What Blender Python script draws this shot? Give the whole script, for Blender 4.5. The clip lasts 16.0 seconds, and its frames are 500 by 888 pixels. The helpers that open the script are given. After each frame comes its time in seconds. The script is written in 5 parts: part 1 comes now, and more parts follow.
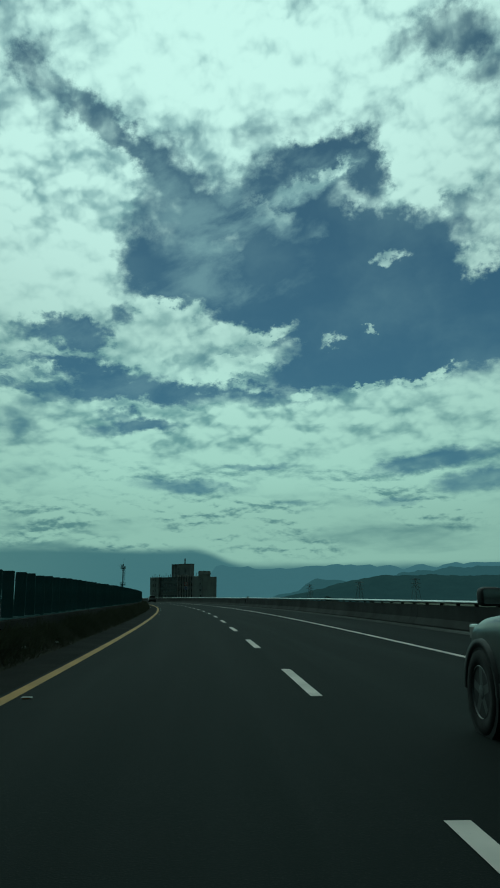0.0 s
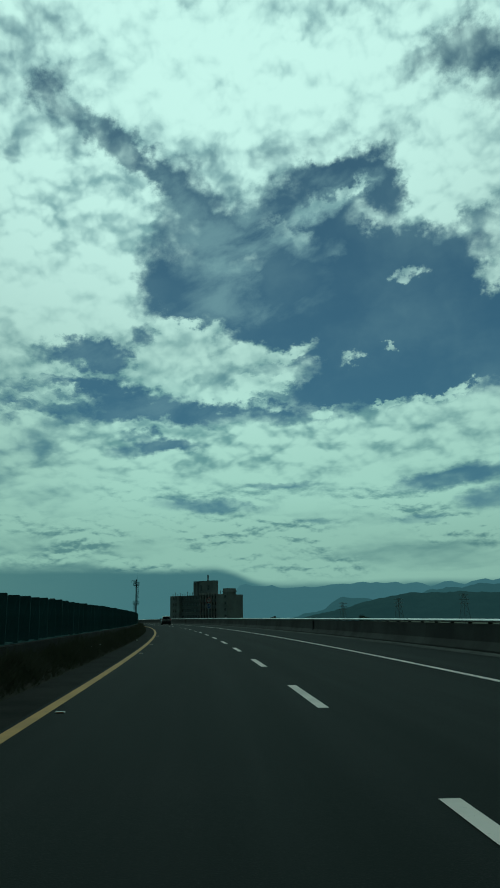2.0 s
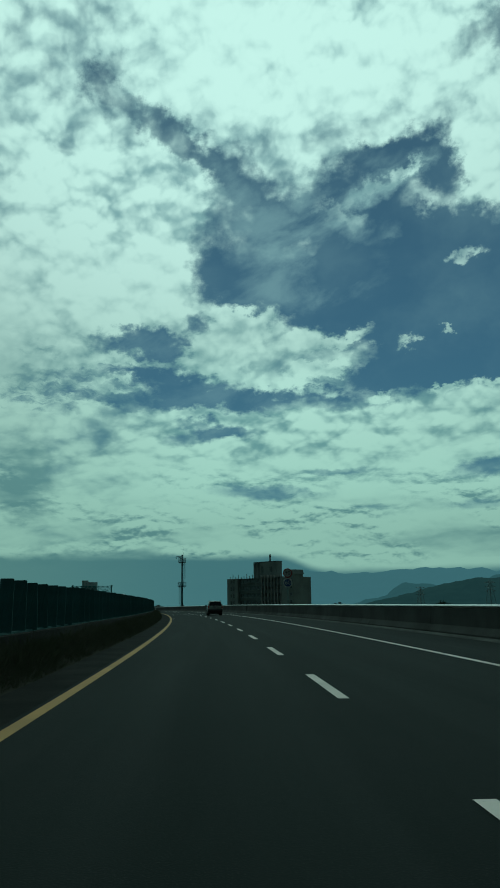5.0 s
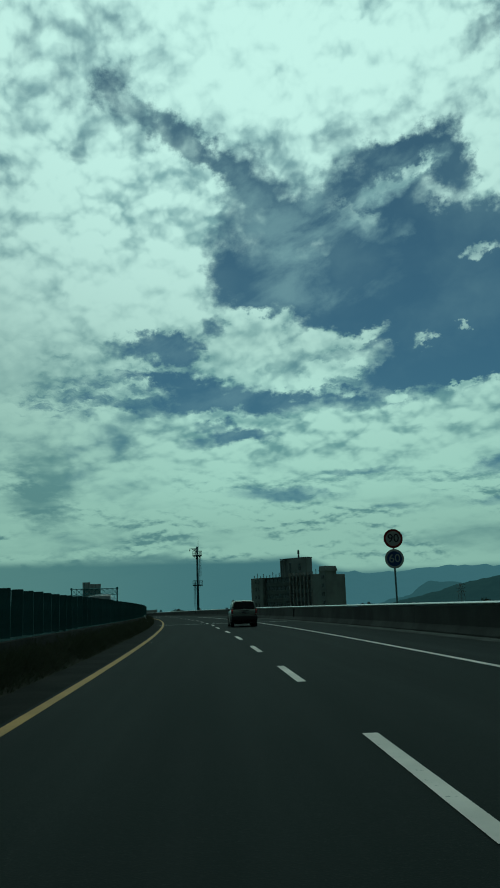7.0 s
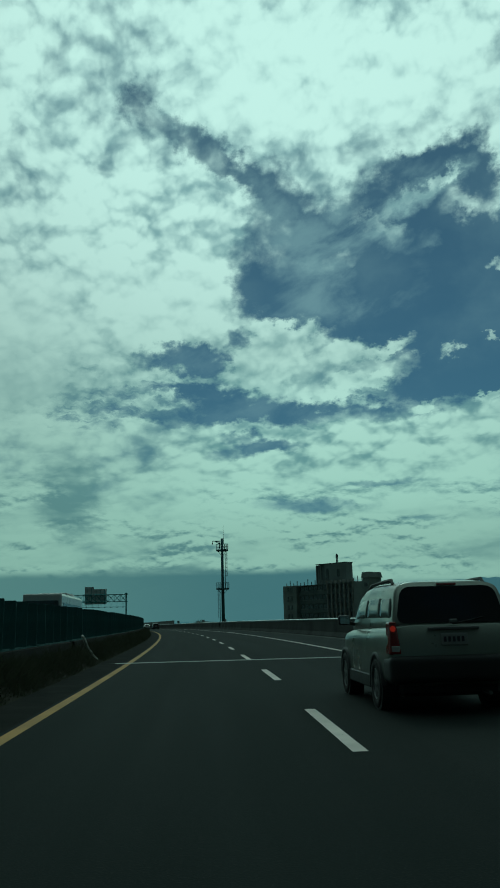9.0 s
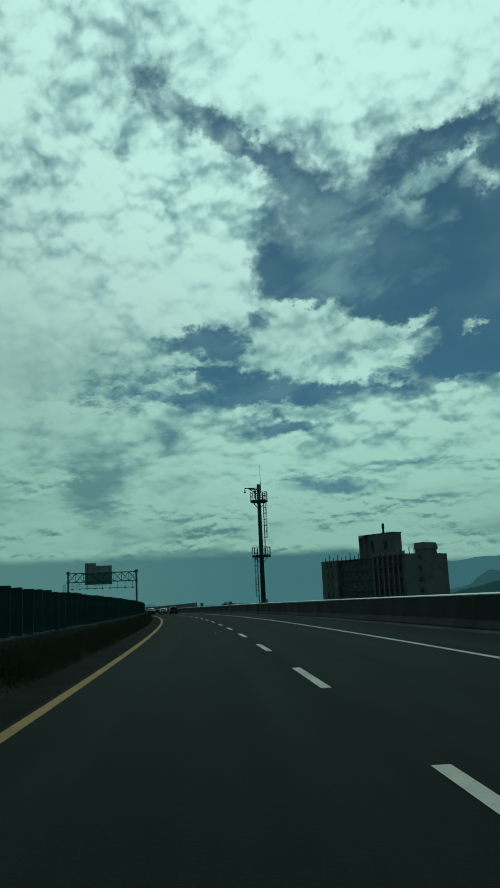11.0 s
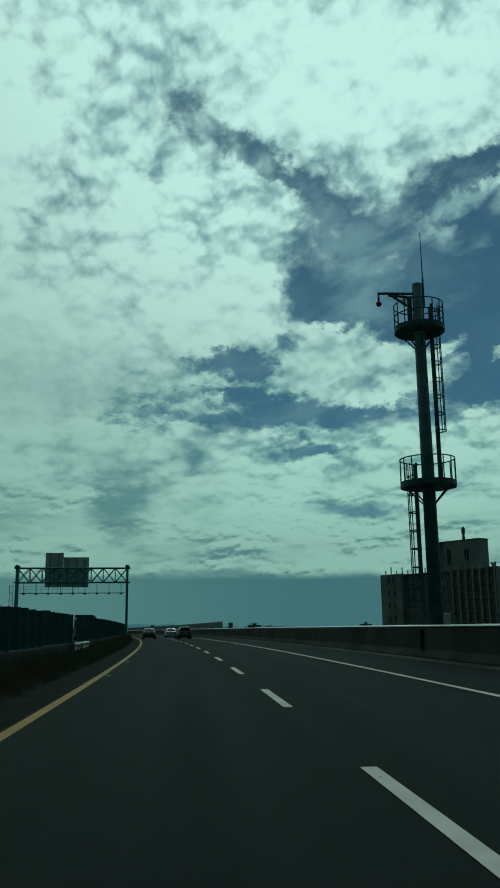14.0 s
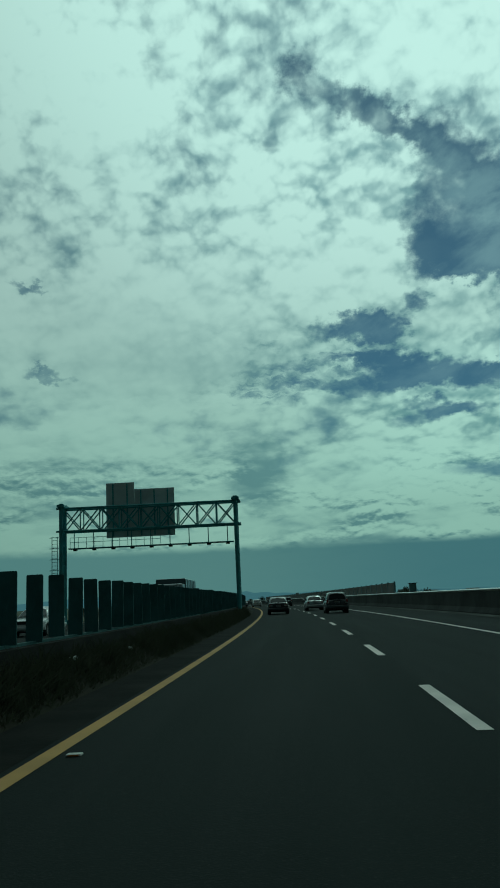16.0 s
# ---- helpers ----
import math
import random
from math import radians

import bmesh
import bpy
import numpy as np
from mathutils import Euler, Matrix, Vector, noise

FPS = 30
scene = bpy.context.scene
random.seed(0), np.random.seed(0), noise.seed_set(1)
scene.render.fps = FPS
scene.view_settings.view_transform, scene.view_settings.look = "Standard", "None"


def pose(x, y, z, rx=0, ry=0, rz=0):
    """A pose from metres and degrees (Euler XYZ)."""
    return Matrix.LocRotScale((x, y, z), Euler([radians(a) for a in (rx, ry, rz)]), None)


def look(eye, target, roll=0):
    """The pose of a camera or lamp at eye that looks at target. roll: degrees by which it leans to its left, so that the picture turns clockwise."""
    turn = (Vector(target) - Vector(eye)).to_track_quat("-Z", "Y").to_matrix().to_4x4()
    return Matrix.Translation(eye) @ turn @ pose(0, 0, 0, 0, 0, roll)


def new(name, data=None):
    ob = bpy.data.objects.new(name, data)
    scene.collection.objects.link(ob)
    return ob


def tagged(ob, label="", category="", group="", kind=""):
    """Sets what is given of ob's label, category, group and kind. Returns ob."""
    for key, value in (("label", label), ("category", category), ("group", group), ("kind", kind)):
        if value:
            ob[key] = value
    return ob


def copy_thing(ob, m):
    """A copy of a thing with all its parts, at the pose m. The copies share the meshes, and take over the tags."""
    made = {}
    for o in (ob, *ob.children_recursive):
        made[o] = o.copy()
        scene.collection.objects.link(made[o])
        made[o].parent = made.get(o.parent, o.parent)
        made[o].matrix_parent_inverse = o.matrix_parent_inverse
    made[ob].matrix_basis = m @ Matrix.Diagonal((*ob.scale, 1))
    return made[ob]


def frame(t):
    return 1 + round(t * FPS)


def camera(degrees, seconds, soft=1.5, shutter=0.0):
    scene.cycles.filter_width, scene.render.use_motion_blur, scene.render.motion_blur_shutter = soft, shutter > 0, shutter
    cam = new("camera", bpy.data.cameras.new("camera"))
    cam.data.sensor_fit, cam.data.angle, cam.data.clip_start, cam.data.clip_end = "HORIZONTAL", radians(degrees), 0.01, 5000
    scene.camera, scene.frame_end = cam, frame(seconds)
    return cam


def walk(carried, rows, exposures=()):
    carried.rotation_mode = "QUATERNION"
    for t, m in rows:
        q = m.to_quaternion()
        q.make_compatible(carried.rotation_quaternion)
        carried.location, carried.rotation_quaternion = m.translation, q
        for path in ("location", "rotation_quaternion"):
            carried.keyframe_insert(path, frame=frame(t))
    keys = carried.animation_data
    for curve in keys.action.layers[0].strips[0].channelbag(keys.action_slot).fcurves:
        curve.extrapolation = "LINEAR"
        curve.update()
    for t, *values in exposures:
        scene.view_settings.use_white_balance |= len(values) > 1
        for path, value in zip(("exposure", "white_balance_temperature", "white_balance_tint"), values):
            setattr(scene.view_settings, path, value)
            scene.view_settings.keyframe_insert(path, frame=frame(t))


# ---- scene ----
cam = camera(33.86, 16.0, 1.8)
PATH = [
    (0, pose(0.184, 8.712, 1.359, 100.814, 0.151, -2.541)),
    (0.5, pose(-0.021, 21.204, 1.442, 100.997, 0.667, -1.930)),
    (1, pose(-0.325, 33.471, 1.519, 101.013, 0.464, -1.507)),
    (1.5, pose(-0.726, 45.569, 1.590, 101.409, -1.070, -1.783)),
    (2, pose(-1.225, 57.546, 1.655, 102.142, 0.737, -0.896)),
    (2.5, pose(-1.741, 69.173, 1.713, 102.573, 2.726, 0.783)),
    (3, pose(-2.350, 80.698, 1.767, 102.879, 2.428, 1.858)),
    (3.5, pose(-3.051, 92.144, 1.815, 102.449, 1.170, 2.412)),
    (4, pose(-3.867, 103.826, 1.861, 101.236, 0.127, 2.651)),
    (6.5, pose(-9.398, 163.281, 2.082, 101.339, 1.949, 4.150)),
    (7, pose(-10.747, 174.614, 2.123, 101.444, 1.897, 4.644)),
    (7.5, pose(-12.225, 186.211, 2.165, 101.931, 2.196, 5.548)),
    (8, pose(-13.776, 197.614, 2.205, 102.194, 1.791, 5.842)),
    (8.5, pose(-15.513, 209.134, 2.245, 102.144, 1.091, 5.736)),
    (9, pose(-17.304, 220.369, 2.281, 102.262, 1.441, 6.368)),
    (11.5, pose(-27.706, 276.696, 2.429, 100.904, 2.235, 8.475)),
    (12, pose(-29.994, 287.795, 2.452, 101.507, 1.050, 8.754)),
    (12.5, pose(-32.360, 298.810, 2.472, 101.682, 0.873, 9.050)),
    (13, pose(-34.838, 309.916, 2.489, 101.670, 1.075, 9.370)),
    (13.5, pose(-37.407, 321.003, 2.502, 101.945, 1.043, 9.490)),
    (14, pose(-40.127, 332.451, 2.511, 102.586, 0.652, 9.637)),
    (14.5, pose(-42.990, 344.074, 2.517, 103.140, 1.912, 11.315)),
    (15, pose(-45.778, 355.018, 2.519, 102.312, 2.569, 15.012)),
    (15.5, pose(-48.742, 366.279, 2.517, 100.752, 2.736, 18.432)),
    (16, pose(-51.667, 376.914, 2.511, 100.668, 2.621, 19.606)),
]
walk(cam, PATH, exposures=[(0, 0.0, 5350, -36), (6.5, -0.05, 5350, -36), (12.5, -0.08, 5350, -36), (14.3, -0.12, 5350, -36), (15.0, -0.22, 5350, -36), (16, -0.10, 5350, -36)])

# ---- light: broken cloud, the veiled sun high ahead ----
SUN_AZ, SUN_EL = -3.0, 47.0
world = bpy.data.worlds.new("sky")
scene.world = world
world.use_nodes = True
wt = world.node_tree
wt.nodes.clear()


class Net:
    """Small helper that strings shader nodes together."""

    def __init__(self, tree):
        self.t = tree

    def put(self, sock, v):
        if hasattr(v, "is_output"):
            self.t.links.new(v, sock)
        else:
            sock.default_value = v

    def math(self, op, a, b=0.0, c=0.0, clamp=False):
        n = self.t.nodes.new("ShaderNodeMath")
        n.operation, n.use_clamp = op, clamp
        for i, v in enumerate((a, b, c)):
            self.put(n.inputs[i], v)
        return n.outputs[0]

    def vec(self, x, y, z):
        n = self.t.nodes.new("ShaderNodeCombineXYZ")
        for i, v in enumerate((x, y, z)):
            self.put(n.inputs[i], v)
        return n.outputs[0]

    def vmath(self, op, a, b):
        n = self.t.nodes.new("ShaderNodeVectorMath")
        n.operation = op
        self.put(n.inputs[0], a)
        self.put(n.inputs[1], b)
        return n

    def noise(self, v, scale, detail=4.0, rough=0.55, distort=0.0):
        n = self.t.nodes.new("ShaderNodeTexNoise")
        self.put(n.inputs["Vector"], v)
        n.inputs["Scale"].default_value, n.inputs["Detail"].default_value = scale, detail
        n.inputs["Roughness"].default_value, n.inputs["Distortion"].default_value = rough, distort
        return n

    def cells(self, v, scale, detail=2.0):
        """Distance into rounded cells, with smaller ones upon them."""
        n = self.t.nodes.new("ShaderNodeTexVoronoi")
        n.feature, n.normalize, n.voronoi_dimensions = "SMOOTH_F1", False, "2D"
        self.put(n.inputs["Vector"], v)
        n.inputs["Scale"].default_value, n.inputs["Detail"].default_value = scale, detail
        n.inputs["Roughness"].default_value, n.inputs["Lacunarity"].default_value = 0.55, 2.4
        n.inputs["Smoothness"].default_value = 0.35
        return n.outputs["Distance"]

    def step(self, v, lo, hi, a=0.0, b=1.0):
        n = self.t.nodes.new("ShaderNodeMapRange")
        n.interpolation_type = "SMOOTHSTEP"
        for i, q in enumerate((v, lo, hi, a, b)):
            self.put(n.inputs[i], q)
        return n.outputs[0]

    def mix(self, f, a, b):
        n = self.t.nodes.new("ShaderNodeMix")
        n.data_type = "RGBA"
        self.put(n.inputs[0], f)
        self.put(n.inputs[6], a)
        self.put(n.inputs[7], b)
        return n.outputs[2]

    def blob(self, v, az, el, w, h, tilt):
        """A soft oval patch of the sky, in degrees."""
        m = self.t.nodes.new("ShaderNodeMapping")
        m.vector_type = "TEXTURE"
        self.put(m.inputs[0], v)
        m.inputs[1].default_value = (az, el, 0)
        m.inputs[2].default_value = (0, 0, radians(tilt))
        m.inputs[3].default_value = (w, h, 1)
        g = self.t.nodes.new("ShaderNodeTexGradient")
        g.gradient_type = "SPHERICAL"
        self.t.links.new(m.outputs[0], g.inputs[0])
        return self.step(g.outputs["Fac"], 0.0, 0.75)


def n_sep(n, node, i):
    s = n.t.nodes.new("ShaderNodeSeparateXYZ")
    n.t.links.new(node.outputs[0], s.inputs[0])
    return s.outputs[i]


# openings in the cloud: azimuth, elevation, half width, half height, tilt, depth
UPPER_GAPS = [
    (-8.2, 31.5, 6.6, 1.5, -27, -0.62),
    (-3.9, 29.7, 4.5, 2.1, -30, -0.5),
    (-13.9, 34.3, 2.8, 1.7, -40, -0.3),
    (-13.8, 35.1, 3.0, 1.7, 30, -0.3),
    (-2.1, 26.9, 6.0, 3.3, -8, -0.55),
    (-3.7, 22.9, 5.3, 3.1, -15, -0.8),
    (-6.7, 19.6, 2.1, 1.3, -40, -0.5),
    (8.2, 30.3, 6.1, 1.5, 8, -0.75),
    (5.1, 27.8, 9.6, 2.7, 14, -0.75),
    (11.7, 28.9, 2.2, 2.4, -50, -0.7),
    (17.8, 36.5, 5.0, 2.3, 0, -0.6),
    (20.1, 33.8, 2.4, 1.4, 20, -0.25),
    (13.2, 36.0, 2.5, 1.9, 0, -0.2),
    (-18.1, 28.0, 1.9, 2.2, 60, -0.22),
    (-22.9, 30.3, 3.9, 3.1, -45, -0.22),
    (-34.7, 21.2, 1.6, 0.7, -15, -0.62),
]
# the great opening ahead
MAIN_GAPS = [
    (7.6, 24.1, 13.2, 3.9, -5, -0.95),
    (10.8, 20.9, 18.4, 4.0, 0, -1.0),
    (17.1, 19.0, 11.7, 6.2, 0, -0.9),
    (13.4, 25.2, 8.0, 3.3, 0, -0.7),
    (1.7, 21.9, 10.0, 2.6, 0, -0.7),
    (13.1, 16.8, 11.3, 2.6, 4, -0.9),
    (7.5, 19.5, 7.4, 3.5, 0, -0.5),
    (-1.9, 14.3, 11.5, 1.1, -3, -0.95),
    (-7.2, 15.5, 6.6, 1.0, -6, -0.45),
    (-10.7, 18.3, 5.2, 1.4, -3, -1.0),
    (-15.2, 16.0, 6.6, 0.8, 0, -0.35),
    (7.4, 15.6, 5.5, 2.1, 5, -0.8),
    (-8.5, 16.0, 4.3, 1.4, 0, -0.6),
    (-10.9, 14.3, 7.9, 0.8, 0, -0.3),
]
# slits in the lower deck
LOW_GAPS = [
    (15.1, 9.3, 6.9, 1.0, 8, -1.04),
    (18.1, 7.9, 5.0, 1.2, 6, -1.04),
    (12.7, 6.7, 4.0, 0.7, 3, -0.78),
    (2.9, 9.2, 3.6, 0.4, 0, -0.65),
    (-2.3, 7.8, 6.5, 0.8, -2, -0.85),
    (6.3, 6.7, 3.6, 0.4, 0, -0.65),
    (6.7, 6.1, 3.5, 0.5, 2, -0.52),
    (-5.1, 12.3, 4.8, 0.8, -10, -0.65),
    (-6.5, 11.7, 4.2, 0.7, 10, -0.72),
    (-33.2, 15.7, 2.9, 0.6, -15, -0.52),
    (-17.6, 14.5, 6.6, 1.5, -2, -0.22),
]
# bodies that stand in or beside the openings
BANKS = [
    (16.8, 30.2, 5.2, 4.1, 0, 0.75),
    (16.4, 27.5, 4.6, 1.8, 8, 0.6),
    (-12.3, 23.8, 6.5, 6.0, 0, 0.65),
    (-8.4, 27.1, 3.4, 2.4, 20, 0.4),
    (-13.8, 28.1, 7.0, 3.0, 10, 0.5),
    (-5.1, 18.1, 3.7, 2.8, 30, 1.15),
    (-2.4, 19.5, 3.1, 1.7, 20, 0.8),
    (0.9, 18.4, 2.8, 1.3, 10, 0.6),
    (4.2, 18.5, 3.0, 0.9, 10, 1.0),
    (1.9, 16.1, 2.6, 0.8, 8, 0.85),
    (7.7, 28.5, 6.1, 0.7, 20, 0.62),
    (3.8, 26.4, 2.9, 0.9, -25, 0.45),
    (12.7, 23.4, 1.3, 0.7, 10, 0.75),
    (8.7, 17.9, 1.2, 0.8, 15, 0.85),
    (11.1, 18.7, 0.7, 0.4, 0, 0.7),
    (19.3, 22.6, 2.4, 1.7, -8, 0.95),
]
# close cover
DECKS = [
    (0.8, 36.4, 19.9, 5.3, 0, 0.45),
    (-21.4, 19.6, 13.2, 6.9, 0, 0.35),
    (-25.4, 29.2, 9.7, 7.3, 0, 0.2),
    (-29.4, 18.5, 16.8, 7.4, 0, 0.4),
    (-30.7, 8.0, 17.3, 5.8, 0, 0.45),
    (-32.1, 34.1, 12.6, 7.3, 0, 0.3),
    (10.6, 14.6, 1.2, 0.5, 25, 0.9),
    (15.0, 15.1, 4.1, 0.5, 8, 0.7),
    (6.8, 14.5, 1.8, 0.4, 10, 0.6),
    (0.5, 13.8, 3.7, 0.9, 0, 0.5),
]
# torn veils across the blue
VEILS = [
    (7.0, 28.3, 6.7, 1.3, 20, 1.1),
    (3.8, 26.0, 4.5, 1.4, -22, 1.0),
    (1.7, 27.8, 3.2, 1.6, 0, 0.7),
    (4.3, 30.3, 7.8, 1.2, -8, 0.6),
    (-8.2, 31.3, 6.9, 1.5, -27, 0.4),
    (-4.7, 28.7, 5.1, 2.1, -27, 0.6),
    (0.4, 24.9, 7.0, 2.8, 10, 0.8),
    (-2.1, 26.3, 5.1, 2.2, 0, 0.6),
    (0.9, 22.3, 8.8, 2.6, 5, 0.6),
    (7.2, 25.4, 1.6, 1.0, 20, 0.6),
    (-3.2, 14.5, 9.7, 1.8, 0, 0.35),
    (-10.5, 18.0, 5.5, 1.5, 0, 0.35),
    (15.9, 25.7, 4.2, 1.0, 5, 0.5),
]
# where the bodies are heaped high
HEAPS = [
    (-11.7, 27.5, 8.3, 4.4, 0, 0.3),
    (-11.3, 27.9, 7.9, 4.7, 0, 0.24),
    (7.9, 37.2, 17.2, 3.3, 0, 0.12),
    (16.9, 29.9, 6.7, 5.6, 0, 0.1),
    (0.3, 11.8, 15.5, 2.7, 5, 0.32),
    (-19.4, 34.4, 10.2, 5.9, 0, 0.06),
    (-19.0, 30.9, 9.7, 6.8, 0, 0.1),
]
# fine ripples
RIPPLES = [
    (-17.6, 14.5, 7.8, 2.1, 0, 0.9),
    (-19.3, 18.1, 6.6, 2.3, 0, 0.6),
    (-11.9, 16.0, 6.4, 2.3, 0, 0.7),
    (1.7, 15.9, 3.1, 1.5, 0, 0.8),
]
# shaded bodies and distant rain
SKY_SHADES = [
    (-18.5, 8.4, 3.2, 4.1, 10, 0.5),
    (-30.7, 7.6, 12.6, 3.5, 0, 0.42),
    (12.6, 4.2, 8.6, 1.4, 0, 0.35),
    (-12.1, 4.2, 8.3, 2.3, 0, 0.22),
    (-3.4, 29.9, 16.0, 4.2, -15, 0.15),
    (-18.8, 8.6, 3.4, 3.5, 0, 0.2),
    (-20.6, 33.1, 5.1, 3.1, 0, 0.15),
    (-26.6, 16.1, 13.3, 3.5, 0, 0.15),
    (-11.7, 16.0, 19.5, 3.5, 0, 0.14),
    (-20.1, 17.7, 13.2, 4.6, 0, 0.1),
    (-5.3, 17.9, 15.2, 3.5, 0, 0.08),
    (-31.3, 34.8, 14.6, 8.2, 0, -0.28),
    (1.7, 36.4, 16.6, 3.8, 0, -0.15),
]


def build_sky():
    n = Net(wt)
    co = wt.nodes.new("ShaderNodeTexCoord").outputs["Generated"]
    sep = wt.nodes.new("ShaderNodeSeparateXYZ")
    wt.links.new(co, sep.inputs[0])
    x, y, z = sep.outputs
    az = n.math("MULTIPLY", n.math("ARCTAN2", x, y), 180 / math.pi)
    el = n.math("MULTIPLY", n.math("ARCSINE", z), 180 / math.pi)
    # cloud decks crowd together towards the horizon
    low_fall = n.math("EXPONENT", n.math("MULTIPLY", n.math("MAXIMUM", el, 0.0), -1 / 6.5))
    rise = n.math("MULTIPLY_ADD", low_fall, -17.0, n.math("MULTIPLY", el, 1.12))
    flat = n.vec(n.math("MULTIPLY", az, 0.92), n.math("MULTIPLY_ADD", az, -0.06, rise), 0.0)
    wv = n.vmath("SUBTRACT", n.noise(flat, 0.22, 3.0, 0.55).outputs["Color"], (0.5, 0.5, 0.5))
    fv = n.vmath("SUBTRACT", n.noise(flat, 0.95, 5.0, 0.62).outputs["Color"], (0.5, 0.5, 0.5))
    squash = n.step(el, 4.0, 18.0, 0.30, 1.0)
    dx = n.math("MULTIPLY_ADD", n_sep(n, wv, 0), 3.0, n.math("MULTIPLY", n_sep(n, fv, 0), 3.2))
    dy = n.math("MULTIPLY_ADD", n_sep(n, wv, 1), 2.2, n.math("MULTIPLY", n_sep(n, fv, 1), 3.0))
    dy = n.math("MULTIPLY", dy, squash)
    dome = n.vec(n.math("ADD", az, dx), n.math("ADD", el, dy), 0.0)
    soft = n.vec(n.math("MULTIPLY_ADD", dx, 0.6, az), n.math("MULTIPLY_ADD", dy, 0.6, el), 0.0)
    bent = n.vmath("ADD", flat, n.vmath("MULTIPLY", wv.outputs[0], (1.6, 1.6, 0.0)).outputs[0]).outputs[0]
    bent = n.vmath("ADD", bent, n.vmath("MULTIPLY", fv.outputs[0], (0.35, 0.35, 0.0)).outputs[0]).outputs[0]
    above = n.vmath("ADD", bent, (0.12, 0.55, 0.0)).outputs[0]

    # heaped tops: rounded swellings with creases between them
    def heaps(v):
        a = n.math("MULTIPLY_ADD", n.cells(v, 0.34, 1.7), -1.0, 1.0)
        return n.math("MULTIPLY_ADD", n.noise(v, 0.25, 4.5, 0.50).outputs["Fac"], 1.5, a)

    here = heaps(bent)
    turned = n.math("SUBTRACT", here, heaps(above))
    here = n.math("SUBTRACT", here, 1.25)
    broad = n.math("SUBTRACT", n.noise(bent, 0.11, 5.0, 0.55).outputs["Fac"], 0.5)
    torn = n.math("SUBTRACT", n.noise(bent, 0.50, 5.0, 0.50).outputs["Fac"], 0.5)
    cover = n.math("MULTIPLY_ADD", broad, 1.0, 0.60)
    cover = n.math("MULTIPLY_ADD", torn, 0.8, cover)
    cover = n.math("MULTIPLY_ADD", here, 0.25, cover)
    for a, e, w, h, tilt, amount in UPPER_GAPS + MAIN_GAPS + LOW_GAPS:
        cover = n.math("MULTIPLY_ADD", n.blob(dome if e > 12 else soft, a, e, w, h, tilt), amount, cover)
    cover = n.math("MAXIMUM", cover, n.math("MULTIPLY_ADD", torn, 0.8, -0.42))
    for a, e, w, h, tilt, amount in BANKS + DECKS:
        cover = n.math("MULTIPLY_ADD", n.blob(dome, a, e, w, h, tilt), amount, cover)
    # the upper edge of the lower deck
    edge = n.math("ADD", n.math("MULTIPLY_ADD", az, 0.075, 13.75), n.math("MULTIPLY", dy, 0.55))
    deck = n.math("MULTIPLY", n.step(n.math("SUBTRACT", edge, el), -0.35, 0.55), n.step(az, -14.0, -8.0))
    cover = n.math("MULTIPLY_ADD", deck, 0.30, cover)
    cover = n.math("MULTIPLY_ADD", n.step(el, 6.0, 9.5, 1.0, 0.0), 0.22, cover)

    def spread(v, sets):
        s = None
        for a, e, w, h, tilt, amount in sets:
            q = n.math("MULTIPLY", n.blob(v, a, e, w, h, tilt), amount)
            s = q if s is None else n.math("MAXIMUM", s, q)
        return s

    # fine ripples drawn out along the wind
    ripple = n.noise(n.vec(n.math("MULTIPLY", az, 0.28), n.math("MULTIPLY_ADD", dy, 0.5, n.math("MULTIPLY_ADD", az, 0.06, el)), 0.0), 1.5, 4.0, 0.6, 0.3).outputs["Fac"]
    rip = n.math("MULTIPLY", n.math("SUBTRACT", ripple, 0.5), spread(soft, RIPPLES))
    cover = n.math("MULTIPLY_ADD", rip, 2.6, cover)
    thick = n.step(cover, -0.30, 0.72)
    # veils
    sl = n.vec(n.math("MULTIPLY_ADD", el, 0.16, n.math("MULTIPLY", az, 0.40)), n.math("MULTIPLY_ADD", az, -0.32, n.math("MULTIPLY", el, 0.85)), 2.0)
    streak = n.noise(sl, 0.45, 6.0, 0.58, 0.25).outputs["Fac"]
    veil = n.math("MULTIPLY", n.step(streak, 0.30, 0.70), spread(soft, VEILS))
    veil = n.math("MAXIMUM", n.math("MULTIPLY", veil, 0.80), n.step(broad, -0.10, 0.25, 0.03, 0.20))
    # lit tops and blue-grey hollows
    upper = n.math("MULTIPLY", n.step(el, 6.0, 12.0, 0.26, 1.0), n.step(el, 26.0, 36.0, 1.0, 0.72))
    heaped = n.math("ADD", 0.37, spread(soft, HEAPS))
    lit = n.math("MULTIPLY", heaped, n.math("MULTIPLY_ADD", turned, 1.0, n.math("MULTIPLY", here, 1.05)))
    lit = n.math("MULTIPLY_ADD", torn, 0.35, lit)
    lit = n.math("MULTIPLY_ADD", broad, 1.1, lit)
    calm = n.math("MULTIPLY_ADD", n.blob(soft, -29.0, 14.5, 20.0, 12.0, 0), -0.70, 1.0)
    calm = n.math("MULTIPLY", calm, n.math("MULTIPLY_ADD", n.blob(soft, -28.0, 5.0, 15.0, 6.0, 0), -0.8, 1.0))
    lit = n.math("MULTIPLY_ADD", n.math("MULTIPLY", lit, calm), upper, 0.80)
    lit = n.math("MULTIPLY_ADD", n.step(cover, 0.1, 1.0), 0.30, n.math("SUBTRACT", lit, 0.20))
    lit = n.math("MULTIPLY_ADD", rip, 0.6, lit)
